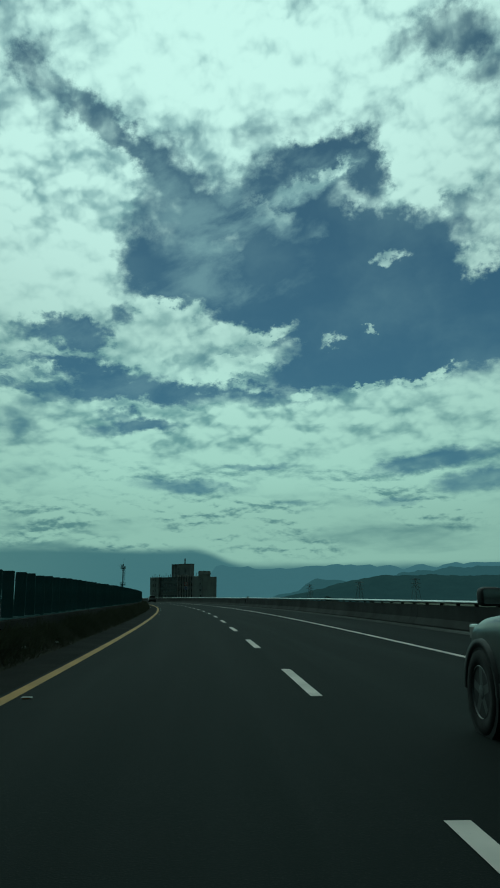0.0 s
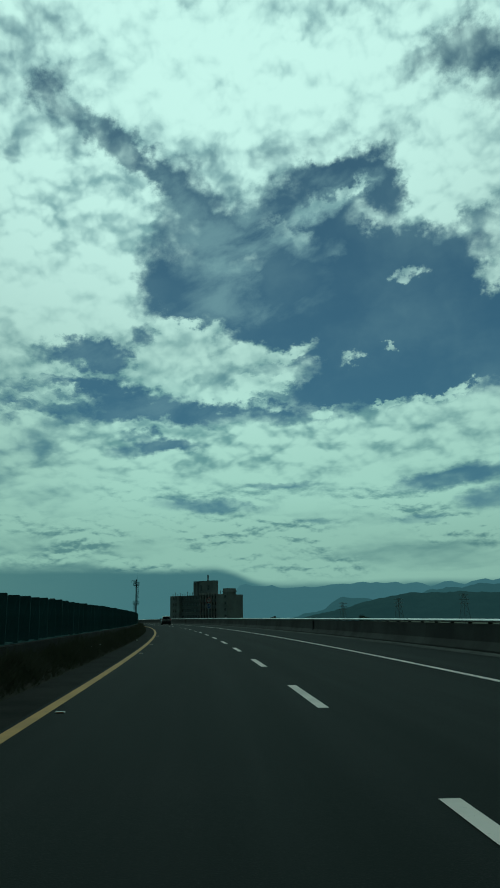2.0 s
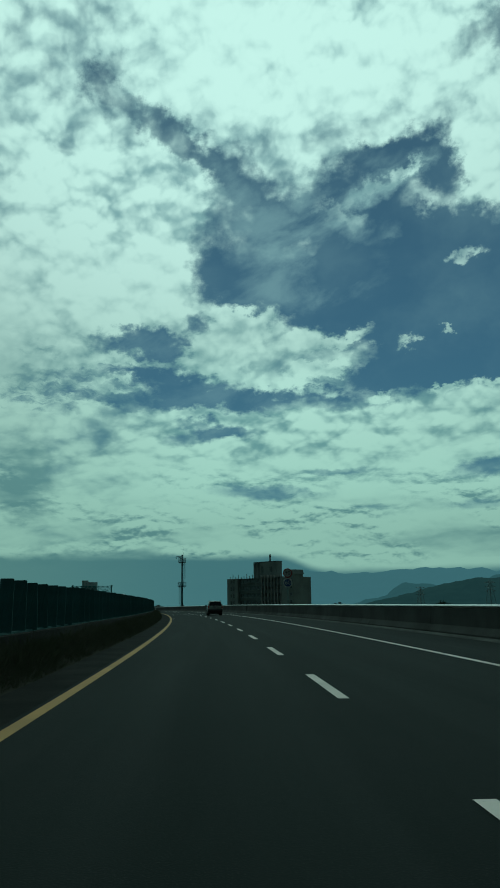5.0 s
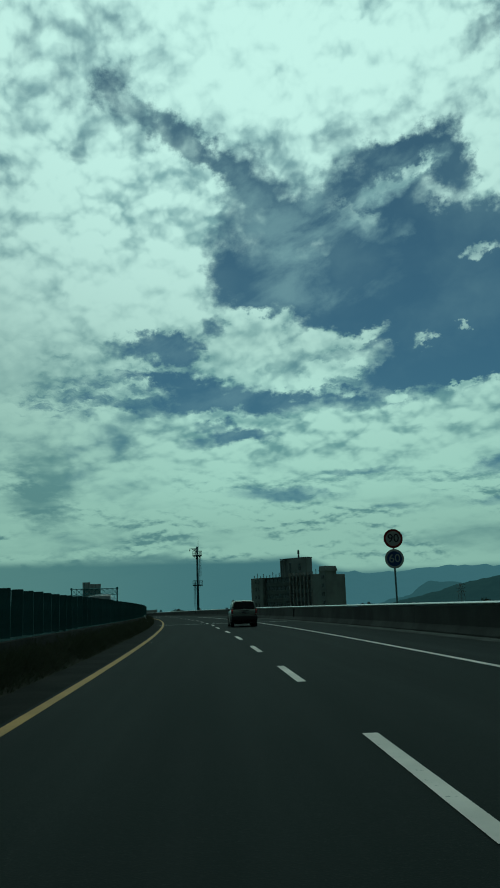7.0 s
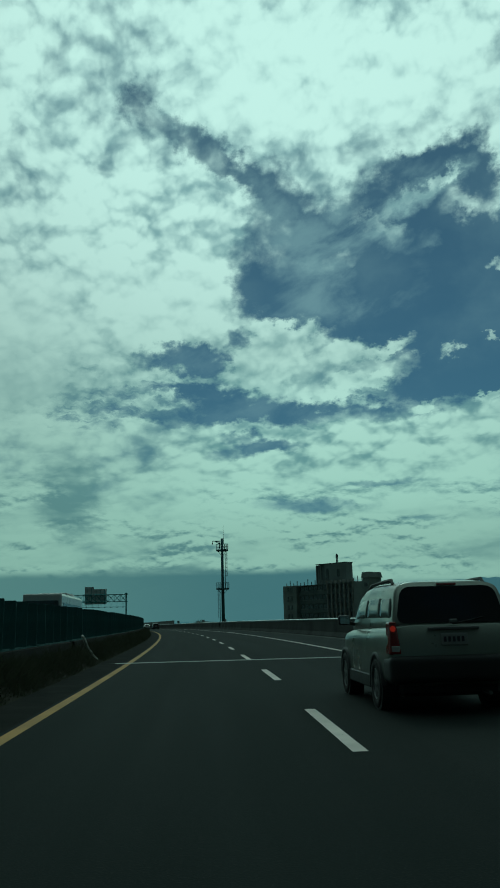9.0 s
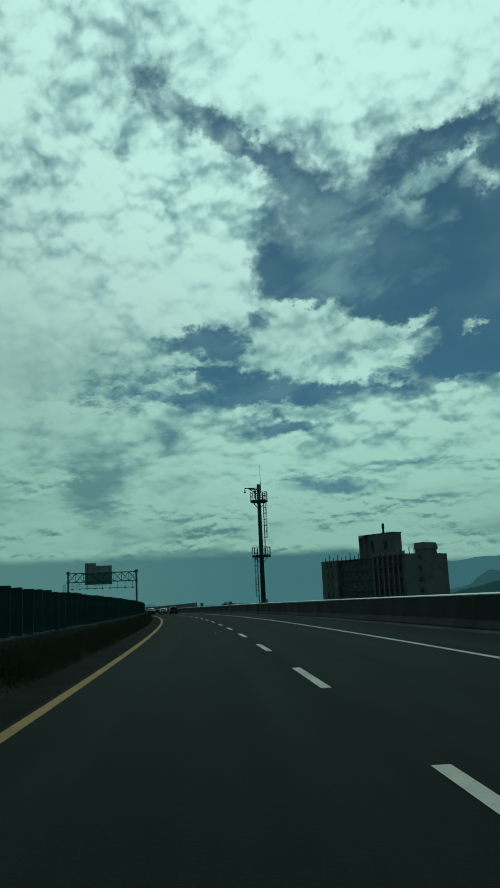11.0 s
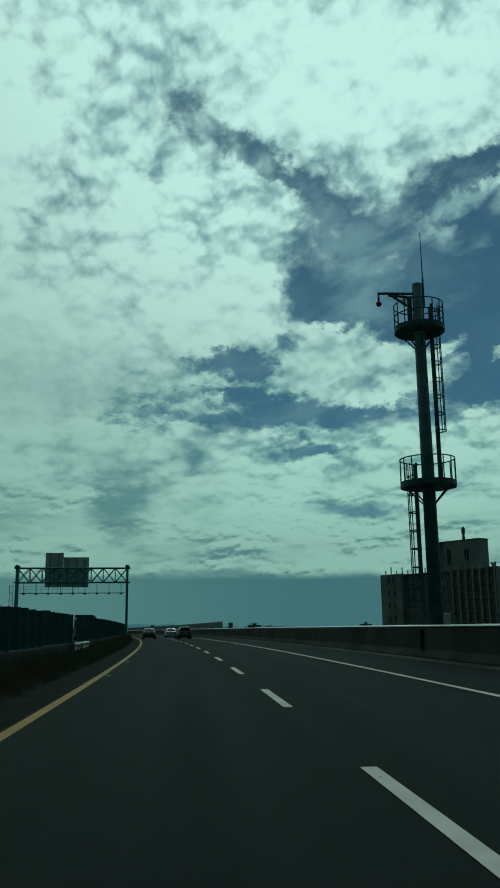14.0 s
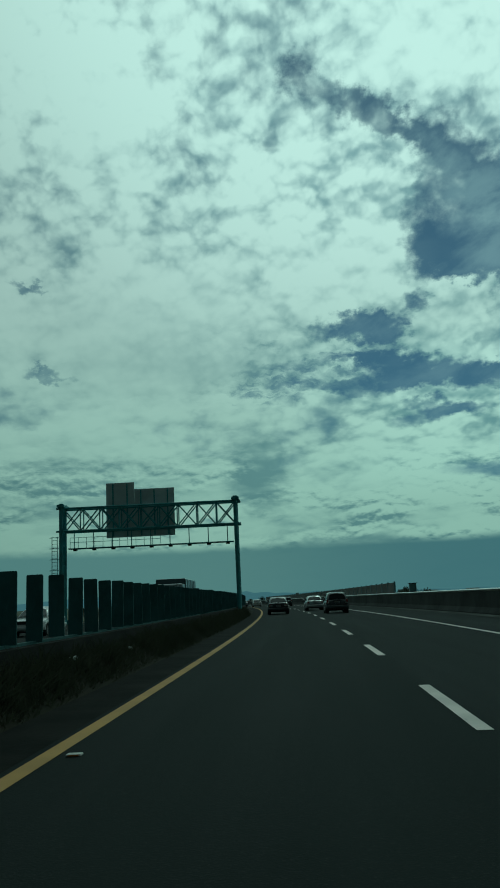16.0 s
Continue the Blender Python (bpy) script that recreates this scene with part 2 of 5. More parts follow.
    # long soft bands in the lower deck
    long = n.noise(n.vec(n.math("MULTIPLY", az, 0.16), n.math("MULTIPLY_ADD", dy, 0.4, n.math("MULTIPLY_ADD", az, -0.05, el)), 7.0), 0.85, 4.0, 0.5, 0.4).outputs["Fac"]
    lit = n.math("MULTIPLY_ADD", n.math("MULTIPLY", n.math("SUBTRACT", long, 0.5), n.step(el, 11.0, 16.0, 1.0, 0.15)), 1.0, lit)
    # heaped clouds low down, lit on their upper edges
    lift = n.math("MULTIPLY_ADD", n_sep(n, wv, 1), 1.2, el)
    row = n.vec(n.math("MULTIPLY", az, 0.30), n.math("MULTIPLY", lift, 0.85), 4.0)
    over = n.vec(n.math("MULTIPLY_ADD", az, 0.30, 0.03), n.math("MULTIPLY_ADD", lift, 0.85, 0.22), 4.0)
    flock = n.step(n.noise(row, 0.45, 3.0, 0.5).outputs["Fac"], 0.38, 0.58)
    band = n.math("MULTIPLY", n.math("MULTIPLY", n.step(el, 2.4, 3.4), n.step(el, 6.5, 11.5, 1.0, 0.0)), flock)
    relief = n.math("MULTIPLY", n.math("SUBTRACT", n.cells(over, 1.0, 3.0), n.cells(row, 1.0, 3.0)), band)
    lit = n.math("MULTIPLY_ADD", relief, 1.5, lit)
    for a, e, w, h, tilt, amount in SKY_SHADES:
        lit = n.math("MULTIPLY_ADD", n.blob(soft, a, e, w, h, tilt), -amount, lit)
    lit = n.step(lit, 0.0, 1.0)
    sx = math.sin(radians(SUN_AZ)) * math.cos(radians(SUN_EL))
    sy = math.cos(radians(SUN_AZ)) * math.cos(radians(SUN_EL))
    facing = n.vmath("DOT_PRODUCT", co, (sx, sy, math.sin(radians(SUN_EL)))).outputs["Value"]
    near_sun = n.math("ADD", n.step(facing, 0.20, 0.84, 0.03, 0.51), n.step(facing, 0.78, 1.0, 0.0, 0.34))
    top = n.mix(n.step(el, 3.0, 24.0), (0.83, 0.98, 0.88, 1), (0.985, 1.0, 0.985, 1))
    hollow = n.mix(n.step(el, 3.0, 30.0), (0.33, 0.47, 0.50, 1), (0.40, 0.48, 0.53, 1))
    glow = n.math("MULTIPLY", n.step(el, 5.0, 9.5), n.step(el, 14.0, 19.0, 1.0, 0.0))
    near_sun = n.math("MULTIPLY", near_sun, n.math("MULTIPLY_ADD", glow, n.step(az, -22.0, -4.0, 0.02, 0.20), 1.0))
    tone = n.mix(lit, hollow, top)
    sc = wt.nodes.new("ShaderNodeVectorMath")
    sc.operation = "SCALE"
    wt.links.new(tone, sc.inputs[0])
    wt.links.new(near_sun, sc.inputs["Scale"])
    air = wt.nodes.new("ShaderNodeTexSky")
    air.sky_type, air.sun_disc = "NISHITA", False
    air.sun_elevation, air.sun_rotation = radians(SUN_EL), radians(SUN_AZ)
    air.air_density, air.dust_density, air.ozone_density = 1.0, 0.3, 2.0
    blue = n.vmath("MULTIPLY", air.outputs[0], (0.019, 0.0225, 0.0255))
    clear = n.mix(veil, blue.outputs[0], (0.37, 0.43, 0.47, 1))
    col = n.mix(thick, clear, sc.outputs[0])
    # the murk low over the plain
    low = n.math("ADD", n.math("MULTIPLY_ADD", n_sep(n, wv, 2), 0.5, el), n.step(az, -1.6, 2.4, 0.0, 1.1))
    col = n.mix(n.step(low, 3.15, 3.85, 0.97, 0.0), col, n.mix(n.step(az, -24.0, -4.0), (0.135, 0.200, 0.208, 1), (0.088, 0.150, 0.180, 1)))
    bg = wt.nodes.new("ShaderNodeBackground")
    wt.links.new(col, bg.inputs[0])
    bg.inputs[1].default_value = 1.0
    out = wt.nodes.new("ShaderNodeOutputWorld")
    wt.links.new(bg.outputs[0], out.inputs[0])


build_sky()

sun = new("sun", bpy.data.lights.new("sun", "SUN"))
sun.data.energy, sun.data.angle, sun.data.color = 0.2, radians(12), (1.0, 0.95, 0.86)
sun.matrix_world = look((0, 0, 200), (-math.sin(radians(SUN_AZ)) * math.cos(radians(SUN_EL)) * 100,
                                      -math.cos(radians(SUN_AZ)) * math.cos(radians(SUN_EL)) * 100,
                                      200 - math.sin(radians(SUN_EL)) * 100))


# ---- the line of the road ----
BEND = (0.000642, 0.000751, 0.000715, 0.000717, 0.000665, 0.000687, 0.000687, 0.000687)
RISE = (0.00722, 0.00382, 0.00349, 0.00171, -0.00116, -0.00276, -0.00342, -0.00376)
_S = np.arange(-140, 1102, 2.0)
_K = np.arange(0, 701, 100.0)
_psi = np.cumsum(np.interp(_S, _K, BEND)) * 2
_psi -= np.interp(0, _S, _psi)
_x, _y, _z = np.cumsum(-np.sin(_psi)) * 2, np.cumsum(np.cos(_psi)) * 2, np.cumsum(np.interp(_S, _K, RISE)) * 2
_x -= np.interp(0, _S, _x)
_y -= np.interp(0, _S, _y)
_z -= np.interp(0, _S, _z)


def heading(s):
    return float(np.interp(s, _S, _psi))


def road_at(s, a, z=0.0):
    """The point s metres along the road, a metres to the right of its line, z metres above it."""
    p = heading(s)
    return Vector((float(np.interp(s, _S, _x)) + a * math.cos(p), float(np.interp(s, _S, _y)) + a * math.sin(p), float(np.interp(s, _S, _z)) + z))


def road_pose(s, a, z=0.0, turn=0.0):
    return Matrix.Translation(road_at(s, a, z)) @ Matrix.Rotation(heading(s) + radians(turn), 4, "Z")


# ---- materials ----
def surface(name, colour, rough=0.7, metal=0.0, scale=3.0, vary=0.25, grain=60.0, bump=0.15, second=None, spec=0.5, coat=0.0, island=0.0):
    """A surface with broad blotches, fine grain and some relief."""
    m = bpy.data.materials.new(name)
    m.use_nodes = True
    t = m.node_tree
    n = Net(t)
    b = t.nodes["Principled BSDF"]
    co = t.nodes.new("ShaderNodeTexCoord").outputs["Object"]
    big = n.noise(co, scale, 5.0, 0.6).outputs["Fac"]
    small = n.noise(co, grain, 3.0, 0.6).outputs["Fac"]
    second = second or tuple(c * (1 - vary) for c in colour)
    c = n.mix(n.step(big, 0.32, 0.68), (*colour, 1), (*second, 1))
    c = n.mix(n.math("MULTIPLY", n.step(small, 0.35, 0.75), vary), c, (*[q * 0.55 for q in colour], 1))
    if island:
        r = t.nodes.new("ShaderNodeObjectInfo").outputs["Random"]
        c = n.mix(n.math("MULTIPLY", r, island), c, (*[q * 0.5 for q in colour], 1))
    t.links.new(c, b.inputs["Base Color"])
    b.inputs["Roughness"].default_value, b.inputs["Metallic"].default_value = rough, metal
    b.inputs["Specular IOR Level"].default_value, b.inputs["Coat Weight"].default_value = spec, coat
    n.put(b.inputs["Roughness"], n.step(big, 0.2, 0.8, max(0.02, rough - 0.1), min(1.0, rough + 0.1)))
    if bump:
        bn = t.nodes.new("ShaderNodeBump")
        bn.inputs["Strength"].default_value, bn.inputs["Distance"].default_value = bump, 0.01
        t.links.new(small, bn.inputs["Height"])
        t.links.new(bn.outputs[0], b.inputs["Normal"])
    return m


def plain(name, colour, rough=0.5, metal=0.0, spec=0.5, coat=0.0):
    return surface(name, colour, rough, metal, 2.0, 0.08, 40.0, 0.0, spec=spec, coat=coat)


def asphalt():
    m = bpy.data.materials.new("asphalt")
    m.use_nodes = True
    t = m.node_tree
    n = Net(t)
    b = t.nodes["Principled BSDF"]
    uv = t.nodes.new("ShaderNodeTexCoord").outputs["UV"]
    co = t.nodes.new("ShaderNodeTexCoord").outputs["Object"]
    s = t.nodes.new("ShaderNodeSeparateXYZ")
    t.links.new(uv, s.inputs[0])
    # streaks that run along the lanes: oil in the middle, polished wheel tracks
    stretched = n.vec(n.math("MULTIPLY", s.outputs[0], 1.6), n.math("MULTIPLY", s.outputs[1], 0.05), 0.0)
    streak = n.noise(stretched, 1.0, 5.0, 0.6).outputs["Fac"]
    lane = n.math("PINGPONG", n.math("ADD", s.outputs[0], 2.3), 2.0)
    track = n.math("MULTIPLY", n.step(lane, 0.5, 1.0), n.step(lane, 1.3, 1.8, 1.0, 0.0))
    blot = n.noise(co, 0.35, 5.0, 0.6).outputs["Fac"]
    stone = n.noise(co, 55.0, 2.0, 0.7).outputs["Fac"]
    c = n.mix(n.step(streak, 0.3, 0.7), (0.0088, 0.0121, 0.0114, 1), (0.0125, 0.0166, 0.0155, 1))
    c = n.mix(n.math("MULTIPLY", track, 0.35), c, (0.0165, 0.0210, 0.0197, 1))
    c = n.mix(n.step(blot, 0.45, 0.75, 0.0, 0.5), c, (0.0142, 0.0162, 0.0158, 1))
    c = n.mix(n.step(stone, 0.55, 0.8, 0.0, 0.5), c, (0.046, 0.052, 0.048, 1))
    t.links.new(c, b.inputs["Base Color"])
    n.put(b.inputs["Roughness"], n.step(streak, 0.2, 0.8, 0.80, 0.93))
    b.inputs["Specular IOR Level"].default_value = 0.085
    bn = t.nodes.new("ShaderNodeBump")
    bn.inputs["Strength"].default_value, bn.inputs["Distance"].default_value = 0.5, 0.006
    t.links.new(stone, bn.inputs["Height"])
    t.links.new(bn.outputs[0], b.inputs["Normal"])
    return m


def paint(name, colour):
    """Road paint, worn through to the asphalt in specks."""
    m = bpy.data.materials.new(name)
    m.use_nodes = True
    t = m.node_tree
    n = Net(t)
    b = t.nodes["Principled BSDF"]
    co = t.nodes.new("ShaderNodeTexCoord").outputs["Object"]
    wear = n.noise(co, 9.0, 6.0, 0.7).outputs["Fac"]
    dirt = n.noise(co, 0.8, 4.0, 0.6).outputs["Fac"]
    c = n.mix(n.step(dirt, 0.3, 0.7), (*colour, 1), (*[q * 0.75 for q in colour], 1))
    c = n.mix(n.step(wear, 0.62, 0.72), c, (0.06, 0.06, 0.06, 1))
    t.links.new(c, b.inputs["Base Color"])
    b.inputs["Roughness"].default_value = 0.75
    return m


M_ASPHALT = asphalt()
M_WHITE_LINE = paint("white_road_paint", (0.82, 0.72, 0.67))
M_YELLOW_LINE = paint("yellow_road_paint", (0.44, 0.245, 0.045))
M_CONCRETE = surface("weathered_concrete", (0.22, 0.215, 0.20), 0.85, 0, 0.6, 0.35, 30.0, 0.4)
M_RAIL = surface("dull_aluminium_rail", (0.80, 0.80, 0.78), 0.38, 0.75, 1.5, 0.15, 40.0, 0.05)
M_COPING = surface("pale_concrete", (0.62, 0.62, 0.58), 0.8, 0, 0.8, 0.2, 30.0, 0.3)
M_DARK_CONCRETE = surface("dark_concrete", (0.024, 0.025, 0.022), 0.95, 0, 0.5, 0.4, 30.0, 0.4, spec=0.12)
M_PLATE = surface("dark_green_plastic", (0.095, 0.19, 0.19), 0.8, 0, 2.0, 0.3, 50.0, 0.1, island=0.35, spec=0.2)
M_STEEL = surface("galvanised_steel", (0.42, 0.43, 0.43), 0.45, 0.8, 3.0, 0.2, 60.0, 0.05)
# distance haze put into the next three steels: lifted and pulled towards teal
M_MAST = surface("hazy_grey_green_steel", (0.19, 0.31, 0.32), 0.45, 0.1, 1.5, 0.3, 50.0, 0.05)
M_GANTRY = surface("hazy_teal_steel", (0.17, 0.42, 0.44), 0.6, 0.0, 1.5, 0.3, 50.0, 0.05, spec=0.3)
M_POLE = surface("hazy_dark_steel", (0.085, 0.18, 0.20), 0.6, 0.0, 1.5, 0.3, 50.0, 0.05, spec=0.25)
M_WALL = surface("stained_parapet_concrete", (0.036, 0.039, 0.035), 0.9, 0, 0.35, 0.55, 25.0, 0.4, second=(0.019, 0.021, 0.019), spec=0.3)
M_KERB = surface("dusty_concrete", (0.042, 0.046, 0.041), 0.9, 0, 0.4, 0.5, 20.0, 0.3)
# haze put into this colour too: aluminium made paler than its own
M_SIGN_BACK = surface("hazy_aluminium_sign_back", (0.80, 0.82, 0.82), 0.5, 0.0, 0.6, 0.2, 30.0, 0.02)
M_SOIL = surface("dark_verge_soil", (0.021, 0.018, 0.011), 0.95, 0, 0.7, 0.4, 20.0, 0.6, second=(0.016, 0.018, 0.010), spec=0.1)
M_SHOULDER = surface("dark_shoulder", (0.0125, 0.0125, 0.010), 0.95, 0, 0.9, 0.45, 25.0, 0.5, second=(0.0085, 0.0095, 0.0085), spec=0.06)
M_GRASS = surface("dry_grass", (0.052, 0.055, 0.038), 0.9, 0, 0.5, 0.3, 8.0, 0.0, second=(0.036, 0.042, 0.026), spec=0.1)


def let_light_through(m, share):
    """Thin leaves and blades pass part of the light on."""
    t = m.node_tree
    b = t.nodes["Principled BSDF"]
    tr = t.nodes.new("ShaderNodeBsdfTranslucent")
    t.links.new(b.inputs["Base Color"].links[0].from_socket, tr.inputs["Color"])
    mx = t.nodes.new("ShaderNodeMixShader")
    mx.inputs[0].default_value = share
    t.links.new(b.outputs[0], mx.inputs[1])
    t.links.new(tr.outputs[0], mx.inputs[2])
    t.links.new(mx.outputs[0], t.nodes["Material Output"].inputs["Surface"])


let_light_through(M_GRASS, 0.5)
M_FIELD = surface("fields", (0.055, 0.07, 0.03), 0.95, 0, 0.006, 0.4, 0.08, 0.0, second=(0.085, 0.08, 0.045))
M_LEAF = surface("leaves", (0.045, 0.065, 0.028), 0.8, 0, 0.8, 0.5, 6.0, 0.0)
M_BARK = surface("bark", (0.09, 0.07, 0.05), 0.9, 0, 3.0, 0.4, 20.0, 0.4)
M_RUBBER = surface("tyre_rubber", (0.018, 0.018, 0.018), 0.85, 0, 4.0, 0.3, 50.0, 0.2)
M_BLACK = plain("black_trim", (0.028, 0.029, 0.029), 0.6)
M_RIM = plain("alloy", (0.17, 0.17, 0.17), 0.5, 0.6)
M_PLATE_WHITE = plain("number_plate", (0.36, 0.36, 0.35), 0.5)
M_BAR = plain("dark_bars", (0.03, 0.03, 0.05), 0.6)
M_LENS_RED = plain("red_lamp_lens", (0.22, 0.012, 0.010), 0.2, 0, 0.5, 0.5)
M_LENS_CLEAR = plain("clear_lamp_lens", (0.55, 0.55, 0.52), 0.15, 0, 0.5, 0.5)
M_ORANGE = plain("amber_lamp_lens", (0.5, 0.18, 0.02), 0.2, 0, 0.5, 0.5)
M_WINDOW = plain("tinted_glass", (0.012, 0.014, 0.015), 0.08, 0, 0.5)


# ---- mesh helpers ----
def part(name, bm, material, parent=None, label="", smooth=False):
    """Links a bmesh as one mesh object, under a thing or a part."""
    me = bpy.data.meshes.new(name)
    bmesh.ops.recalc_face_normals(bm, faces=bm.faces)
    bm.to_mesh(me)
    bm.free()
    me.materials.append(material)
    if smooth:
        me.polygons.foreach_set("use_smooth", [True] * len(me.polygons))
    ob = new(name, me)
    ob.parent = parent
    if label:
        tagged(ob, label)
    return ob


def thing(name, m, label, category, group="", kind=""):
    ob = new(name)
    ob.matrix_basis = m
    ob.empty_display_size = 0.2
    return tagged(ob, label, category, group, kind)


def box(bm, x0, x1, y0, y1, z0, z1, m=None):
    vs = [bm.verts.new(Vector(v) if m is None else m @ Vector(v)) for v in
          ((x0, y0, z0), (x1, y0, z0), (x1, y1, z0), (x0, y1, z0), (x0, y0, z1), (x1, y0, z1), (x1, y1, z1), (x0, y1, z1))]
    for f in ((0, 3, 2, 1), (4, 5, 6, 7), (0, 1, 5, 4), (1, 2, 6, 5), (2, 3, 7, 6), (3, 0, 4, 7)):
        bm.faces.new([vs[i] for i in f])
    return bm


def bevelled(bm, width, segments=1):
    bmesh.ops.bevel(bm, geom=list(bm.edges), offset=width, segments=segments, affect="EDGES", profile=0.6)
    return bm


def bar(bm, p, q, r, sides=8, r2=None):
    """A round bar from p to q."""
    p, q = Vector(p), Vector(q)
    d = q - p
    turn = d.to_track_quat("Z", "Y").to_matrix().to_4x4()
    rings = []
    for c, rad in ((p, r), (q, r if r2 is None else r2)):
        rings.append([bm.verts.new(c + turn @ Vector((rad * math.cos(2 * math.pi * i / sides), rad * math.sin(2 * math.pi * i / sides), 0))) for i in range(sides)])
    for i in range(sides):
        j = (i + 1) % sides
        bm.faces.new((rings[0][i], rings[0][j], rings[1][j], rings[1][i]))
    bm.faces.new(rings[0][::-1])
    bm.faces.new(rings[1])
    return bm


def tube(bm, pts, r, sides=8):
    for a, b in zip(pts[:-1], pts[1:]):
        bar(bm, a, b, r, sides)
    return bm


def sweep(section, s0, s1, step=4.0, closed=True, caps=True):
    """A cross section (lateral, height) drawn along the road."""
    bm = bmesh.new()
    uv = bm.loops.layers.uv.new("UVMap")
    count = max(1, math.ceil((s1 - s0) / step))
    rings = []
    for k in range(count + 1):
        s = s0 + (s1 - s0) * k / count
        rings.append((s, [bm.verts.new(road_at(s, a, z)) for a, z in section]))
    m = len(section)
    for (sa, ra), (sb, rb) in zip(rings[:-1], rings[1:]):
        for i in range(m if closed else m - 1):
            j = (i + 1) % m
            f = bm.faces.new((ra[i], ra[j], rb[j], rb[i]))
            for loop, (a, s) in zip(f.loops, ((section[i][0], sa), (section[j][0], sa), (section[j][0], sb), (section[i][0], sb))):
                loop[uv].uv = (a, s)
    if closed and caps:
        bm.faces.new(rings[0][1][::-1])
        bm.faces.new(rings[-1][1])
    return bm


def lathe(bm, profile, sides=24, m=None):
    """Turns (radius, height) pairs about the x axis."""
    m = m or Matrix()
    rings = [[bm.verts.new(m @ Vector((h, r * math.cos(2 * math.pi * i / sides), r * math.sin(2 * math.pi * i / sides)))) for i in range(sides)] for r, h in profile]
    for a, b in zip(rings[:-1], rings[1:]):
        for i in range(sides):
            j = (i + 1) % sides
            bm.faces.new((a[i], a[j], b[j], b[i]))
    return rings


# ---- ground and road ----
def build_ground():
    bm = bmesh.new()
    n = 24
    span = 4600.0
    grid = [[bm.verts.new((-20 + span * (2 * i / n - 1), 200 + span * (2 * j / n - 1), -5.0)) for i in range(n + 1)] for j in range(n + 1)]
    for j in range(n):
        for i in range(n):
            bm.faces.new((grid[j][i], grid[j][i + 1], grid[j + 1][i + 1], grid[j + 1][i]))
    tagged(part("ground", bm, M_FIELD), "flat dull green fields reaching the horizon", "ground", kind="structure")
    bm = sweep([(-34, -5.2), (-20.5, -0.06), (-4.9, -0.06), (-3.3, -0.06), (9.9, -0.06), (18.5, -5.2)], -120, 1080, 8.0, False)
    tagged(part("embankment", bm, M_SOIL), "earth embankment with dry grass under the motorway", "embankment", kind="structure")
    bm = sweep([(-3.25, 0.0), (9.45, 0.0), (9.45, -0.05), (-3.25, -0.05)], -110, 1070, 4.0)
    road = tagged(part("road", bm, M_ASPHALT), "dark worn asphalt motorway carriageway with two lanes", "road", kind="structure")
    bm = sweep([(-18.6, 0.0), (-5.5, 0.0), (-5.5, -0.05), (-18.6, -0.05)], -110, 1070, 4.0)
    tagged(part("road_opposite", bm, M_ASPHALT), "dark asphalt carriageway beyond the median", "road", kind="structure")
    bm = sweep([(-2.39, 0.006), (-2.21, 0.006)], -110, 900, 2.0, False)
    part("yellow_line", bm, M_YELLOW_LINE, road, "solid yellow edge line")
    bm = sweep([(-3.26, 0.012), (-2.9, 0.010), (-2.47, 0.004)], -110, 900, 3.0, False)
    part("shoulder_strip", bm, M_SHOULDER, road, "thin dark strip over the inner shoulder")
    bm = sweep([(5.69, 0.006), (5.86, 0.006)], -110, 900, 2.0, False)
    part("white_line", bm, M_WHITE_LINE, road, "solid white edge line")
    for k in range(-6, 70):
        s = 9.742 + 10 * k
        off = {2: -0.06, 3: -0.09, 4: -0.05, 22: -0.10}.get(k, 0.0)
        bm = sweep([(1.60 + off, 0.007), (1.76 + off, 0.007)], s, s + 4.0, 2.0, False)
        part("lane_dash", bm, M_WHITE_LINE, road)
    bm = sweep([(-3.2, 0.008), (9.4, 0.008)], 249.22, 249.70, 0.4, False)
    joint = part("expansion_joint", bm, M_COPING, road, "pale concrete strip across the carriageway")
    bm = sweep([(-3.2, 0.011), (9.4, 0.011)], 249.43, 249.49, 0.1, False)
    part("joint_gap", bm, M_BLACK, joint)
    bm = sweep([(-18.4, 0.006), (-18.25, 0.006)], -110, 900, 4.0, False)
    part("edge_line_opposite", bm, M_WHITE_LINE, road)


build_ground()


VERGE_A, VERGE_Z = (3.26, 3.46, 3.70, 3.97), (-0.01, 0.09, 0.26, 0.48)


